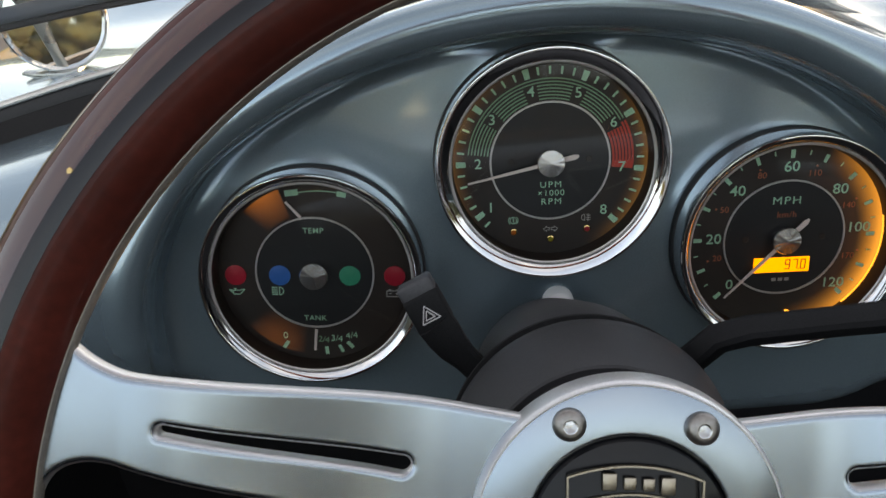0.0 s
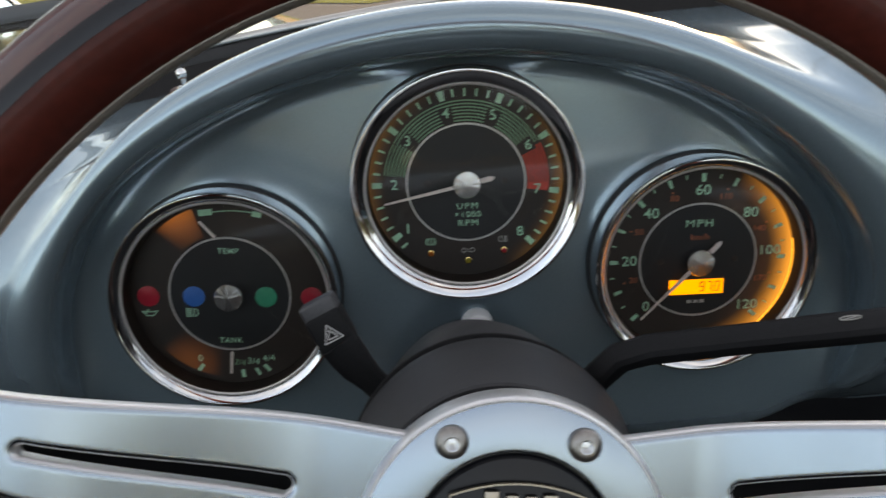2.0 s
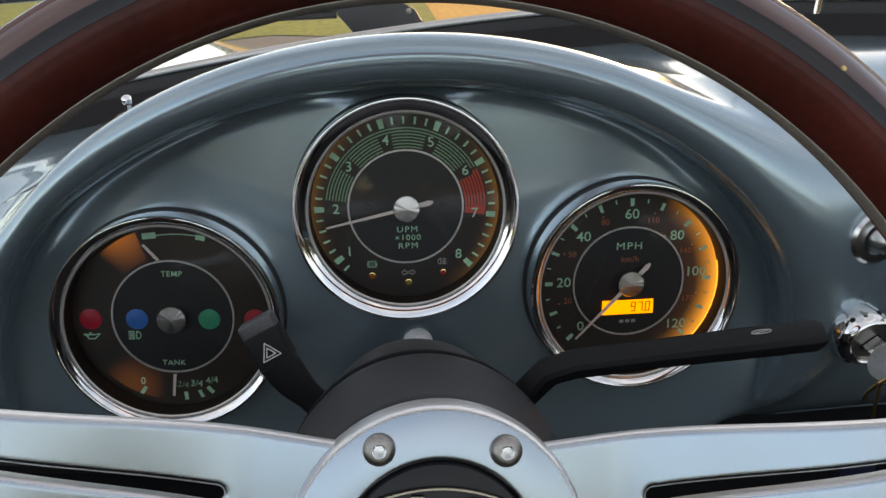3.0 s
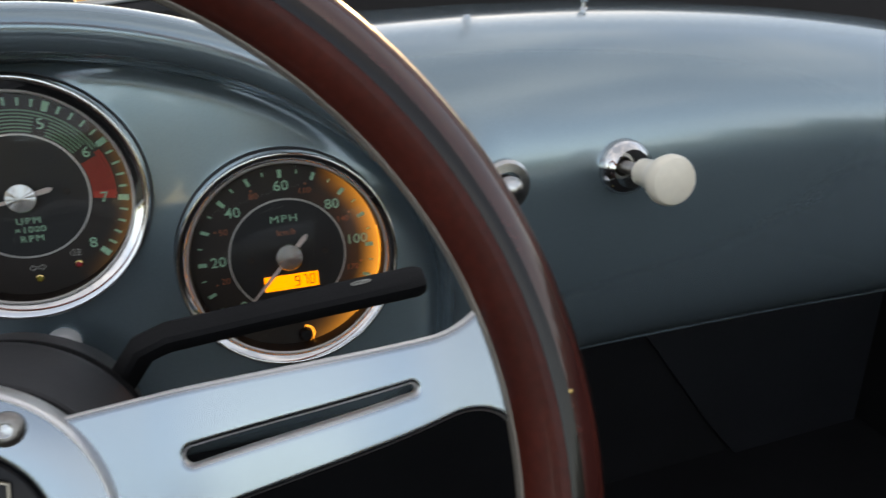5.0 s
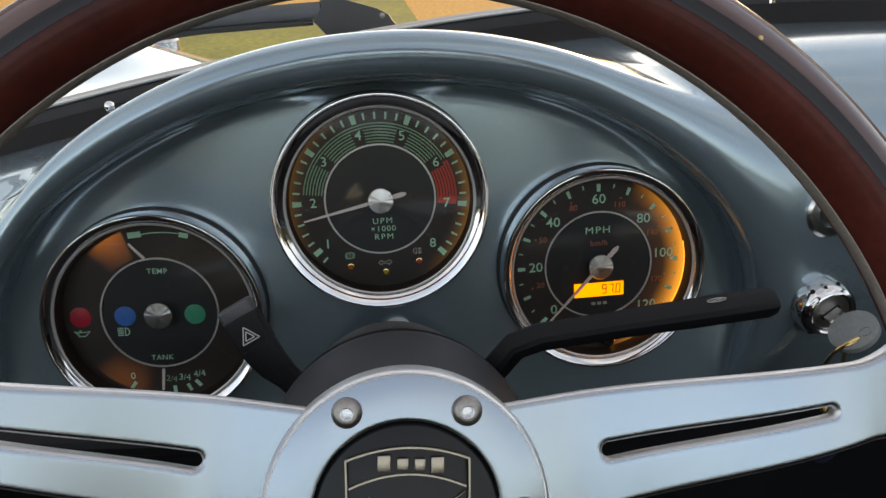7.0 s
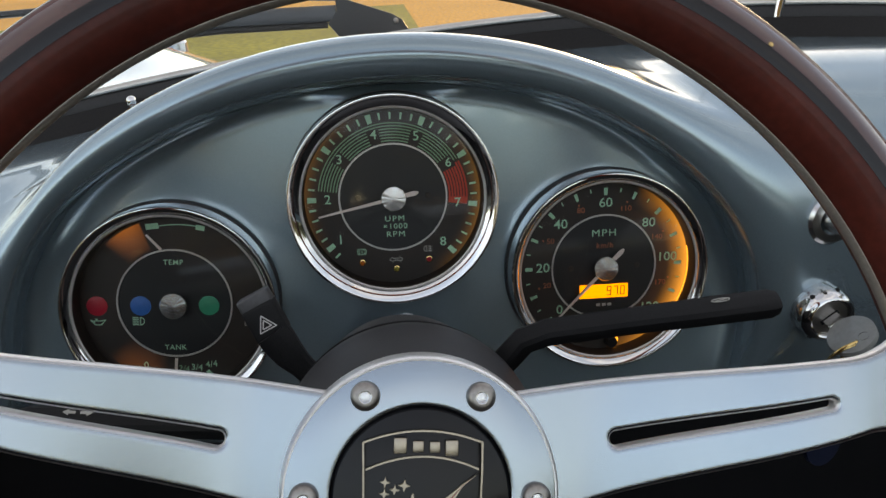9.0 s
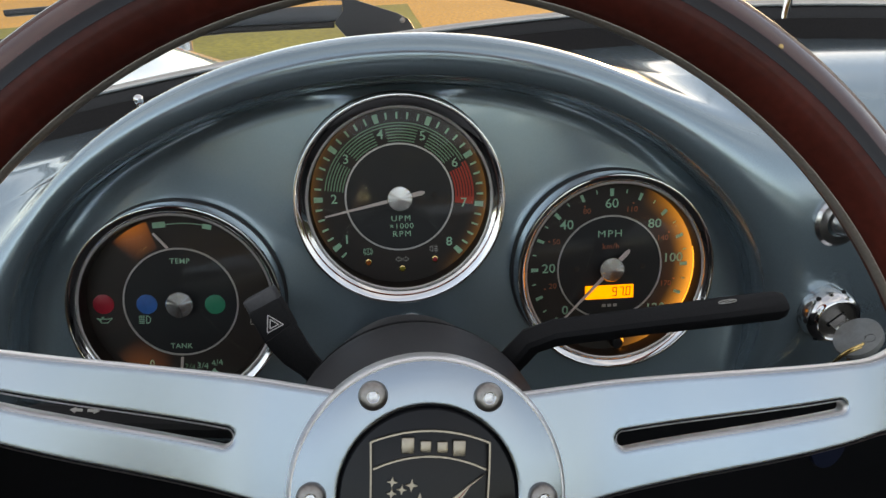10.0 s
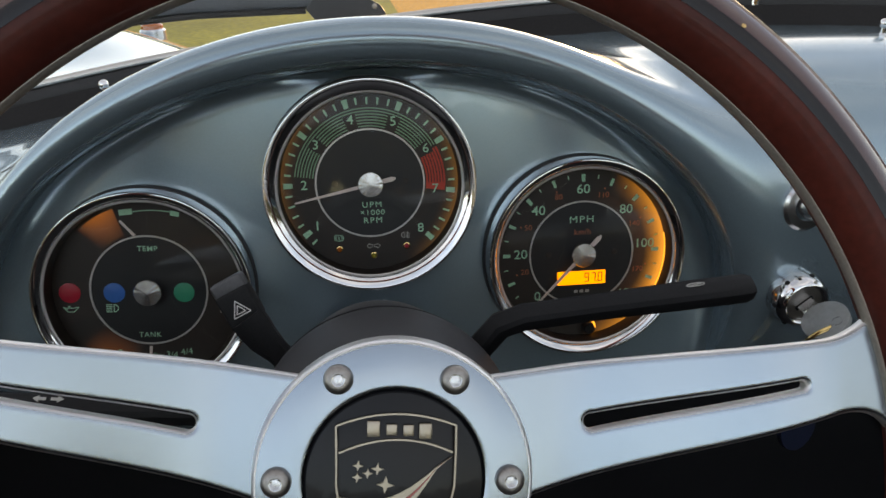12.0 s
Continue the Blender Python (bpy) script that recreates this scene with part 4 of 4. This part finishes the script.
key = thing("ignition_key", pose(0.2105, -0.0550, 0.6585, 90, 0, 0) @ pose(0, 0, 0, 0, 0, 38), "round grey-headed nickel key in the ignition switch", "key")
part("blade", box(0.0080, 0.0018, 0.0120, 0.0003, (0, 0, 0.0040)), KEY_STEEL, key)
head = [(0.0112 * math.cos(2 * math.pi * k / 40), 0.0206 + 0.0118 * math.sin(2 * math.pi * k / 40)) for k in range(40)]
part("head", prism(head, -0.0015, 0.0015, 0.0007), KEY_GREY, key, "round grey key head", m=pose(0, 0, 0, 90, 0, 0))
part("hole", lathe([(0.0024, -0.0017), (0.0024, 0.0017), (0, 0.0017)], 24), PLASTIC, key, m=pose(0.0030, 0, 0.0262, 90, 0, 0))
fob = thing("key_fob", pose(0.216, -0.062, 0.586, 80, 12, 18), "dark blue key fob with a brass ring, hanging under the dashboard", "key fob")
part("tag", prism([(0.0135 * math.cos(2 * math.pi * k / 36), 0.0135 * math.sin(2 * math.pi * k / 36)) for k in range(36)], -0.0015, 0.0015, 0.0004), FOB, fob)
for k in range(3):
    part("ring", lathe([(0.0085 + 0.0007 * math.cos(2 * math.pi * j / 8), 0.0007 * math.sin(2 * math.pi * j / 8)) for j in range(8)], 40, closed=True), BRASS, fob, m=pose(0.006 + 0.001 * k, 0.0155 - 0.001 * k, 0.001 * k, 70 + 8 * k, 25, 10 * k))
part("cord", tube([(0.004, 0.022, 0), (0.002, 0.040, 0.002), (0, 0.058, 0.003)], 0.0009, 8), BRASS, fob)

push = thing("push_button", pose(0.2110, -0.0440, 0.7062, 86, 0, 4), "brushed metal push button on the dashboard", "button")
part("collar", lathe([(0.0130, -0.003), (0.0130, 0.0010), (0.0115, 0.0024), (0.0075, 0.0028), (0.0072, 0.0010)], 48), BRUSHED, push)
part("plunger", lathe([(0.0060, 0), (0.0060, 0.0070), (0.0050, 0.0098), (0.0028, 0.0112), (0, 0.0115)], 36), BRUSHED, push)

knob = thing("pull_knob", pose(0.2750, -0.0425, 0.7066, 82, 0, 0), "ivory plastic pull knob on a chrome collar", "knob")
part("collar", lathe([(0.0140, -0.004), (0.0140, 0.002), (0.0125, 0.0065), (0.0095, 0.0090), (0, 0.0090)], 48), CHROME, knob)
part("shaft", lathe([(0.0032, 0.008), (0.0032, 0.024)], 24), STEEL, knob)
part("grip", lathe([(0.0050, 0.0175), (0.0066, 0.0185), (0.0070, 0.0270), (0.0080, 0.0315), (0.0106, 0.0355), (0.0118, 0.0390), (0.0117, 0.0420), (0.0105, 0.0443), (0.0080, 0.0455), (0, 0.0463)], 48), IVORY, knob)


split_ring = thing("key_ring", Matrix(), "brass split ring hanging from the ignition key", "key ring")
loop = [(0.2052, -0.0862, 0.6625), (0.2035, -0.0880, 0.6632), (0.2012, -0.0885, 0.6628), (0.1985, -0.0880, 0.6612), (0.1962, -0.0872, 0.6590), (0.1945, -0.0862, 0.6562), (0.1936, -0.0850, 0.6530), (0.1936, -0.0838, 0.6496), (0.1945, -0.0826, 0.6462)]
for shift in (0.0, 0.0016):
    part("strand", tube([(x - shift * 0.3, y + shift * 0.2, z - shift) for x, y, z in loop], 0.00075, 10), BRASS, split_ring)


def stud(x, y, z):
    s = thing("tonneau_stud", pose(x, y, z) @ Matrix.Scale(0.66, 4), "small chrome tonneau stud on the dashboard top", "stud", "tonneau studs")
    part("foot", lathe([(0.0064, -0.006), (0.0062, 0.0010), (0.0036, 0.0026), (0.0024, 0.004), (0.0024, 0.0085)], 24), CHROME, s)
    part("washer", lathe([(0.0030, -0.002), (0.0098, -0.002), (0.0096, 0.0008), (0.0084, 0.0016), (0.0050, 0.0018)], 28), WASHER, s, "brown rubber washer")
    part("ball", lathe([(0.0022, 0.0080), (0.0036, 0.0098), (0.0040, 0.0120), (0.0032, 0.0142), (0.0018, 0.0153), (0, 0.0156)], 24), CHROME, s)


stud(-0.128, 0.034, 0.7615)
stud(0.289, 0.030, 0.7712)

# ---- windscreen, bodywork and ground ----
STRIP_RUBBER = material("grey_rubber", (0.016, 0.0150, 0.015), 0.7, spec=0.2, grain=0.15, grain_size=900, stain=0.12, stain_size=20, bump=0.08)
SATIN_SILVER = material("satin_silver", (0.50, 0.50, 0.48), 0.30, 1.0, grain=0.04, grain_size=900, stain=0.1, stain_size=40, rough_vary=0.08)
DULL_TRIM = material("dull_trim", (0.62, 0.59, 0.55), 0.32, 1.0, grain=0.06, grain_size=900, stain=0.12, stain_size=30)
SATIN_BLACK = material("satin_black_steel", (0.016, 0.018, 0.021), 0.38, grain=0.1, grain_size=900, stain=0.1, stain_size=40)
MIRROR_GLASS = material("mirror_glass", (0.86, 0.87, 0.86), 0.03, 1.0, stain=0.04, stain_size=60, rough_vary=0.02)
BLADE = material("blue_grey_blade", (0.060, 0.075, 0.092), 0.42, grain=0.1, grain_size=700, stain=0.1, stain_size=30)
body = thing("front_bodywork", Matrix(), "silver car bodywork ahead of the windscreen", "car body")


def body_surface():
    xs = np.linspace(-0.62, 1.20, 170)
    ys = np.linspace(0.085, 1.86, 150)
    X, Y = np.meshgrid(xs, ys, indexing="ij")
    near = np.clip(1 - (Y - 0.085) / 0.30, 0, 1) ** 2
    run = Y - 0.085
    Z = 0.768 - cowl_top(X) * near - 0.155 * run - 0.050 * run ** 2 - 0.04 * (X - 0.3) ** 2 * (1 - near)
    for fx in (-0.39, 0.99):
        Z = Z + 0.097 * np.exp(-((X - fx) / 0.20) ** 2) * np.exp(-((Y - 0.92) / 0.40) ** 4)
    side = np.clip((np.abs(X - 0.29) - 0.74) / 0.17, 0, 1)
    nose = np.clip((Y - 1.40) / 0.46, 0, 1)
    Z = Z - 0.40 * (1 - np.sqrt(1 - 0.999 * side ** 3)) - 0.30 * (1 - np.sqrt(1 - 0.999 * nose ** 3))
    V = np.stack([X, Y, Z], -1).reshape(-1, 3)
    n, m = X.shape
    i = np.arange(n * m).reshape(n, m)
    return V.tolist(), np.stack([i[:-1, :-1], i[1:, :-1], i[1:, 1:], i[:-1, 1:]], -1).reshape(-1, 4).tolist()


sheet("bonnet", *body_surface(), PAINT, body)

screen = thing("windscreen", Matrix(), "low windscreen with a black rubber base strip", "windscreen")


def screen_line(x):
    return 0.092 - 0.20 * 0.05 * math.log1p(math.exp((x - 0.13) / 0.05))


def strip_surface(section, closed=True):
    """A section of (forward, up) drawn along the windscreen's foot."""
    xs = np.linspace(-0.46, 0.70, 110)
    V, F = [], []
    m = len(section)
    for x in xs:
        y, z = screen_line(x), 0.7728 - cowl_top(x)
        V += [(x, y + f, z + u) for f, u in section]
    for k in range(len(xs) - 1):
        a, b = m * k, m * k + m
        F += [(a + j, b + j, b + (j + 1) % m, a + (j + 1) % m) for j in range(m if closed else m - 1)]
    return V, F


sheet("base_strip", *strip_surface([(0, -0.02), (0.001, 0.0005), (0.0022, 0.0012), (0.0075, 0.0128), (0.0085, 0.0132), (0.0090, -0.02)]), STRIP_RUBBER, screen, "dark grey rubber base strip")
sheet("seal", *strip_surface([(0.0088, -0.02), (0.0090, 0.0122), (0.0105, 0.0168), (0.0135, 0.0205), (0.0180, 0.0208), (0.022, 0.018), (0.022, -0.02)]), RUBBER, screen, "black rubber glass seal")
sheet("trim", *strip_surface([(0.0122, 0.0196), (0.0128, 0.0222), (0.0150, 0.0234), (0.0176, 0.0230), (0.0190, 0.0204)]), DULL_TRIM, screen, "thin dull silver trim")
pane = sheet("pane", *strip_surface([(0.0158, 0.020), (0.050, 0.082), (0.110, 0.20)], False), SCREEN_GLASS, screen, "clear curved windscreen")
pane.visible_shadow = False

wiper = thing("windscreen_wiper", Matrix(), "black wiper parked along the foot of the windscreen", "wiper")
plate = [(-0.024, 0.016), (-0.016, 0.0150), (0.012, 0.0050), (0.019, 0.0010), (0.0235, -0.0065), (0.0250, -0.022), (-0.012, -0.022), (-0.030, 0.0005), (-0.0235, 0.0080)]
part("arm_head", prism(plate, -0.005, 0.005, 0.0012), SATIN_BLACK, wiper, "satin black arm head", m=pose(0, 0.160, 0.7860, 80, 0, 0))
part("pivot", lathe([(0.0018, -0.001), (0.0018, 0.0006), (0.0012, 0.0010), (0, 0.0011)], 24), STEEL, wiper, m=pose(0.0150, 0.1550, 0.7870, 80, 0, 0))
part("arm", sweep_bar([(-0.018, 0.162, 0.8030), (-0.055, 0.166, 0.8045), (-0.14, 0.172, 0.8055), (-0.24, 0.172, 0.8020)], [0.006] * 4, [0.0050, 0.0045, 0.0045, 0.0040], up=(0, 0.3, 1)), SATIN_BLACK, wiper)
part("blade", sweep_bar([(-0.024, 0.160, 0.7930), (-0.10, 0.164, 0.7925), (-0.17, 0.160, 0.7890), (-0.25, 0.148, 0.7830), (-0.33, 0.128, 0.7750)], [0.006] * 5, [0.0105, 0.0105, 0.0100, 0.0095, 0.009], up=(0, 0.3, 1)), BLADE, wiper, "blue-grey wiper blade")
part("blade_edge", sweep_bar([(-0.030, 0.159, 0.7860), (-0.10, 0.163, 0.7855), (-0.17, 0.159, 0.7820), (-0.25, 0.147, 0.7765), (-0.33, 0.127, 0.7690)], [0.003] * 5, [0.0040] * 5, up=(0, 0.3, 1)), RUBBER, wiper)

mirror = thing("fender_mirror", pose(-0.3270, 0.245, 0.7060), "small chrome mirror on the bodywork ahead of the windscreen", "mirror")
part("foot", sweep_bar([(-0.034, 0.002, 0.010), (-0.020, 0, 0.0085), (0.000, 0, 0.0080), (0.010, 0, 0.010)], [0.008, 0.016, 0.018, 0.012], [0.003, 0.006, 0.006, 0.004]), SATIN_SILVER, mirror)
part("stalk", sweep_bar([(-0.002, 0, 0.006), (-0.006, 0.001, 0.024), (-0.012, 0.003, 0.050), (-0.016, 0.004, 0.066)], [0.010, 0.008, 0.011, 0.020], [0.006, 0.006, 0.007, 0.012], up=(0, -1, 0)), SATIN_SILVER, mirror)
FACING = pose(-0.002, 0.006, 0.046, 82, 0, 14)           # the glass faces the driver
part("head", lathe([(0.0368, 0.0030), (0.0372, -0.002), (0.0364, -0.009), (0.0310, -0.020), (0.0190, -0.029), (0.008, -0.032), (0, -0.033)], 56), SATIN_SILVER, mirror, "round silver mirror shell", m=FACING)
part("rim", lathe([(0.0330, 0.0016), (0.0338, 0.0042), (0.0356, 0.0052), (0.0370, 0.0044), (0.0374, 0.0020), (0.0366, 0.0010)], 56), CHROME, mirror, "chrome mirror rim", m=FACING)
part("glass", lathe([(0.0340, 0.0014), (0.0338, 0.0022), (0, 0.0026)], 56), MIRROR_GLASS, mirror, "slightly domed mirror glass", m=FACING)

lamp = thing("fender_lens", pose(-0.300, 0.90, 0.684), "small amber lens on a chrome base on the front fender", "lamp")
part("base", lathe([(0.020, -0.03), (0.020, 0.000), (0.017, 0.003)], 32), CHROME, lamp)
part("lens", lathe([(0.017, 0.002), (0.016, 0.008), (0.010, 0.014), (0, 0.016)], 32), LAMP_ORANGE, lamp, "amber lens")

stem = thing("mirror_stem", pose(0.2375, 0.0800, 0.7840), "thin chrome mirror stem on the windscreen foot", "mirror stem")
part("rod", tube([(0, 0, -0.01), (0.004, 0.001, 0.02), (0.012, 0.004, 0.06), (0.024, 0.010, 0.12)], 0.0028, 12), CHROME, stem)


# ---- ground and trees ----
def ground_strip(name, y0, y1, z, mat, label, category, seed, x0=-60, x1=60):
    rnd = random.Random(seed)
    V, F = [], []
    n = 160
    for k in range(n + 1):
        x = x0 + (x1 - x0) * k / n
        slant = 0.10 * x
        V += [(x, y0 + slant + rnd.uniform(-0.10, 0.10), z), (x, y1 + slant + rnd.uniform(-0.10, 0.10), z)]
    for k in range(n):
        F.append((2 * k, 2 * k + 2, 2 * k + 3, 2 * k + 1))
    me = bpy.data.meshes.new(name)
    me.from_pydata(V, [], F)
    me.materials.append(mat)
    return tagged(new(name, me), label, category, kind="structure")


SAND = material("golden_dry_field", (0.55, 0.285, 0.055), 0.95, grain=0.25, grain_size=30, stain=0.2, stain_size=0.5, bump=0.4)
GRASS = material("grass", (0.185, 0.190, 0.018), 0.9, grain=0.35, grain_size=22, stain=0.3, stain_size=0.7, bump=0.5)
ASPHALT = material("worn_asphalt", (0.16, 0.14, 0.12), 0.9, grain=0.2, grain_size=60, stain=0.15, stain_size=0.4, bump=0.4)
ground = tagged(new("ground", bpy.data.meshes.new("ground")), "open golden dry field lit by low sun", "ground", kind="structure")
bm = bmesh.new()
bmesh.ops.create_grid(bm, x_segments=40, y_segments=40, size=900)
bm.to_mesh(ground.data)
bm.free()
ground.data.materials.append(SAND)
ground_strip("pavement", -40, 4.9, 0.004, ASPHALT, "pale worn asphalt drive", "drive", 1)
ground_strip("lawn", 4.9, 8.0, 0.008, GRASS, "strip of green grass beside the drive", "grass", 2, -60, 0.5)


def tree_belt():
    """A far belt of trees round the place, out of view: crowns of many leaf clumps over short trunks."""
    rnd = np.random.default_rng(5)
    bm = bmesh.new()
    bmesh.ops.create_icosphere(bm, subdivisions=1, radius=1.0)
    ball = np.array([v.co[:] for v in bm.verts])
    faces = np.array([[v.index for v in f.verts] for f in bm.faces])
    bm.free()
    turn = np.linspace(0, 2 * np.pi, 7)[:6]
    stem = np.concatenate([np.stack([r * np.cos(turn), r * np.sin(turn), np.full(6, h)], 1) for r, h in ((0.25, 0.0), (0.14, 1.0))])
    V, F, n = [], [], 0
    for k in range(230):
        a = (360 * k / 230 + rnd.uniform(-1.2, 1.2)) % 360
        behind = math.cos(radians(a)) < 0.2
        # heights by bearing, set for how bright the paint and spokes reflect
        low, high = next(span[1:] for span in ((92, 5, 9), (140, 12, 15.5), (150, 5.5, 8), (174, 6.0, 7.4), (215, 9, 11.5), (280, 4.5, 7.5), (352, 3, 4.5), (361, 5, 9)) if a < span[0])
        h = rnd.uniform(low, high)
        spread = 2.8 if behind else 2.1
        r = rnd.uniform(55, 75)
        foot = np.array([r * math.sin(radians(a)), r * math.cos(radians(a)), 0])
        V.append(stem * (1, 1, h * 0.5) + foot)
        F += [(n + q, n + (q + 1) % 6, n + 6 + (q + 1) % 6, n + 6 + q) for q in range(6)]
        n += 12
        for _ in range(48):
            q = rnd.normal(size=3)
            q *= rnd.uniform(0.4, 1.0) / np.linalg.norm(q)
            w = rnd.uniform(0.5, 1.3) * (1.2 if behind else 1)
            V.append(ball * (w, w * 0.8, w * rnd.uniform(0.55, 0.8)) + foot + (q[0] * spread, q[1] * spread, max(h * 0.48 + q[2] * h * 0.48, 0.2)))
            F += [tuple(f) for f in faces + n]
            n += len(ball)
    me = bpy.data.meshes.new("tree_belt")
    me.from_pydata(np.concatenate(V).tolist(), [], F)
    me.materials.append(material("dusk_foliage", (0.085, 0.090, 0.042), 0.9, grain=0.3, grain_size=3, stain=0.3, stain_size=0.3))
    return tagged(new("tree_belt", me), "belt of trees far round the drive, out of view, sized for reflections", "trees", kind="stuff")


tree_belt()

# ---- cabin tub ----
CHARCOAL = material("charcoal_trim", (0.017, 0.018, 0.021), 0.7, grain=0.2, grain_size=600, stain=0.2, stain_size=7)
cabin = thing("cabin_tub", Matrix(), "dark carpeted cabin tub under and behind the dashboard", "car interior")
for x in (-0.50, 0.96):
    out = -1 if x < 0 else 1
    rows = [(x, 0.735), (x + out * 0.012, 0.742), (x + out * 0.026, 0.730), (x + out * 0.050, 0.640), (x + out * 0.062, 0.52), (x + out * 0.060, 0.38), (x + out * 0.040, 0.24), (x, 0.16)]
    V = [(px, y, pz) for y in (-1.22, -0.8, -0.4, -0.02, 0.30, 0.60) for px, pz in [(p, z - 0.03 * max(0, y) ** 2 / 0.09) for p, z in rows]]
    sheet("side_skin", V, [(8 * k + n, 8 * k + n + 1, 8 * k + n + 9, 8 * k + n + 8) for k in range(5) for n in range(7)], PAINT, body, "painted body side").modifiers.new("thickness", "SOLIDIFY").thickness = 0.003
part("toe_board", box(1.40, 0.02, 0.56, 0, (0.23, 0.34, 0.36)), CARPET, cabin, smooth=False)
kick = [(0.551, 0.336), (0.660, 0.175), (0.715, 0.105), (0.92, 0.105), (0.92, 0.64), (0.44, 0.64), (0.44, 0.50)]
part("passenger_toe_board", prism(kick, 0, 0.006), CHARCOAL, cabin, "charcoal passenger toe board", smooth=False, m=pose(0, 0.326, 0, 90, 0, 0))
latch = thing("door_latch", pose(0.9235, 0.262, 0.262), "small pale metal latch plate beside the toe board", "latch")
part("plate", box(0.004, 0.030, 0.085, 0.002), RIM_ALU, latch)
part("bolt", box(0.010, 0.012, 0.016, 0.002, (-0.004, 0, -0.004)), STEEL, latch)
part("floor_pan", box(1.40, 1.56, 0.02, 0, (0.23, -0.43, 0.10)), CARPET, cabin, smooth=False)
part("side_panel", box(0.02, 1.54, 0.56, 0.004, (-0.475, -0.43, 0.39)), CARPET, cabin)
part("side_panel", box(0.02, 1.54, 0.56, 0.004, (0.935, -0.43, 0.39)), CARPET, cabin)
# never in view: a dark closing wall, its height set for reflections
part("unseen_bulkhead", box(1.40, 0.03, 0.52, 0.006, (0.23, -1.20, 0.37)), CARPET, cabin)


def rear_deck():
    """A painted deck behind the seats, unseen and added for reflections: a rounded edge, a rising face and a long
    crowned lid.
    """
    rows = [(-1.185, 0.590), (-1.175, 0.610), (-1.180, 0.628), (-1.200, 0.640), (-1.260, 0.655), (-1.340, 0.668), (-1.450, 0.680), (-1.600, 0.688), (-1.850, 0.680), (-2.150, 0.640), (-2.400, 0.560), (-2.480, 0.460)]
    xs = np.linspace(-0.62, 1.08, 40)
    V = [(x, y, z - 0.10 * max(abs(x - 0.23) - 0.30, 0) ** 2 / 0.30 - 0.35 * max(abs(x - 0.23) - 0.72, 0) ** 2 / 0.04) for x in xs for y, z in rows]
    n = len(rows)
    return V, [(n * k + j, n * k + n + j, n * k + n + j + 1, n * k + j + 1) for k in range(len(xs) - 1) for j in range(n - 1)]


sheet("rear_deck", *rear_deck(), PAINT, body, "painted deck behind the cabin")
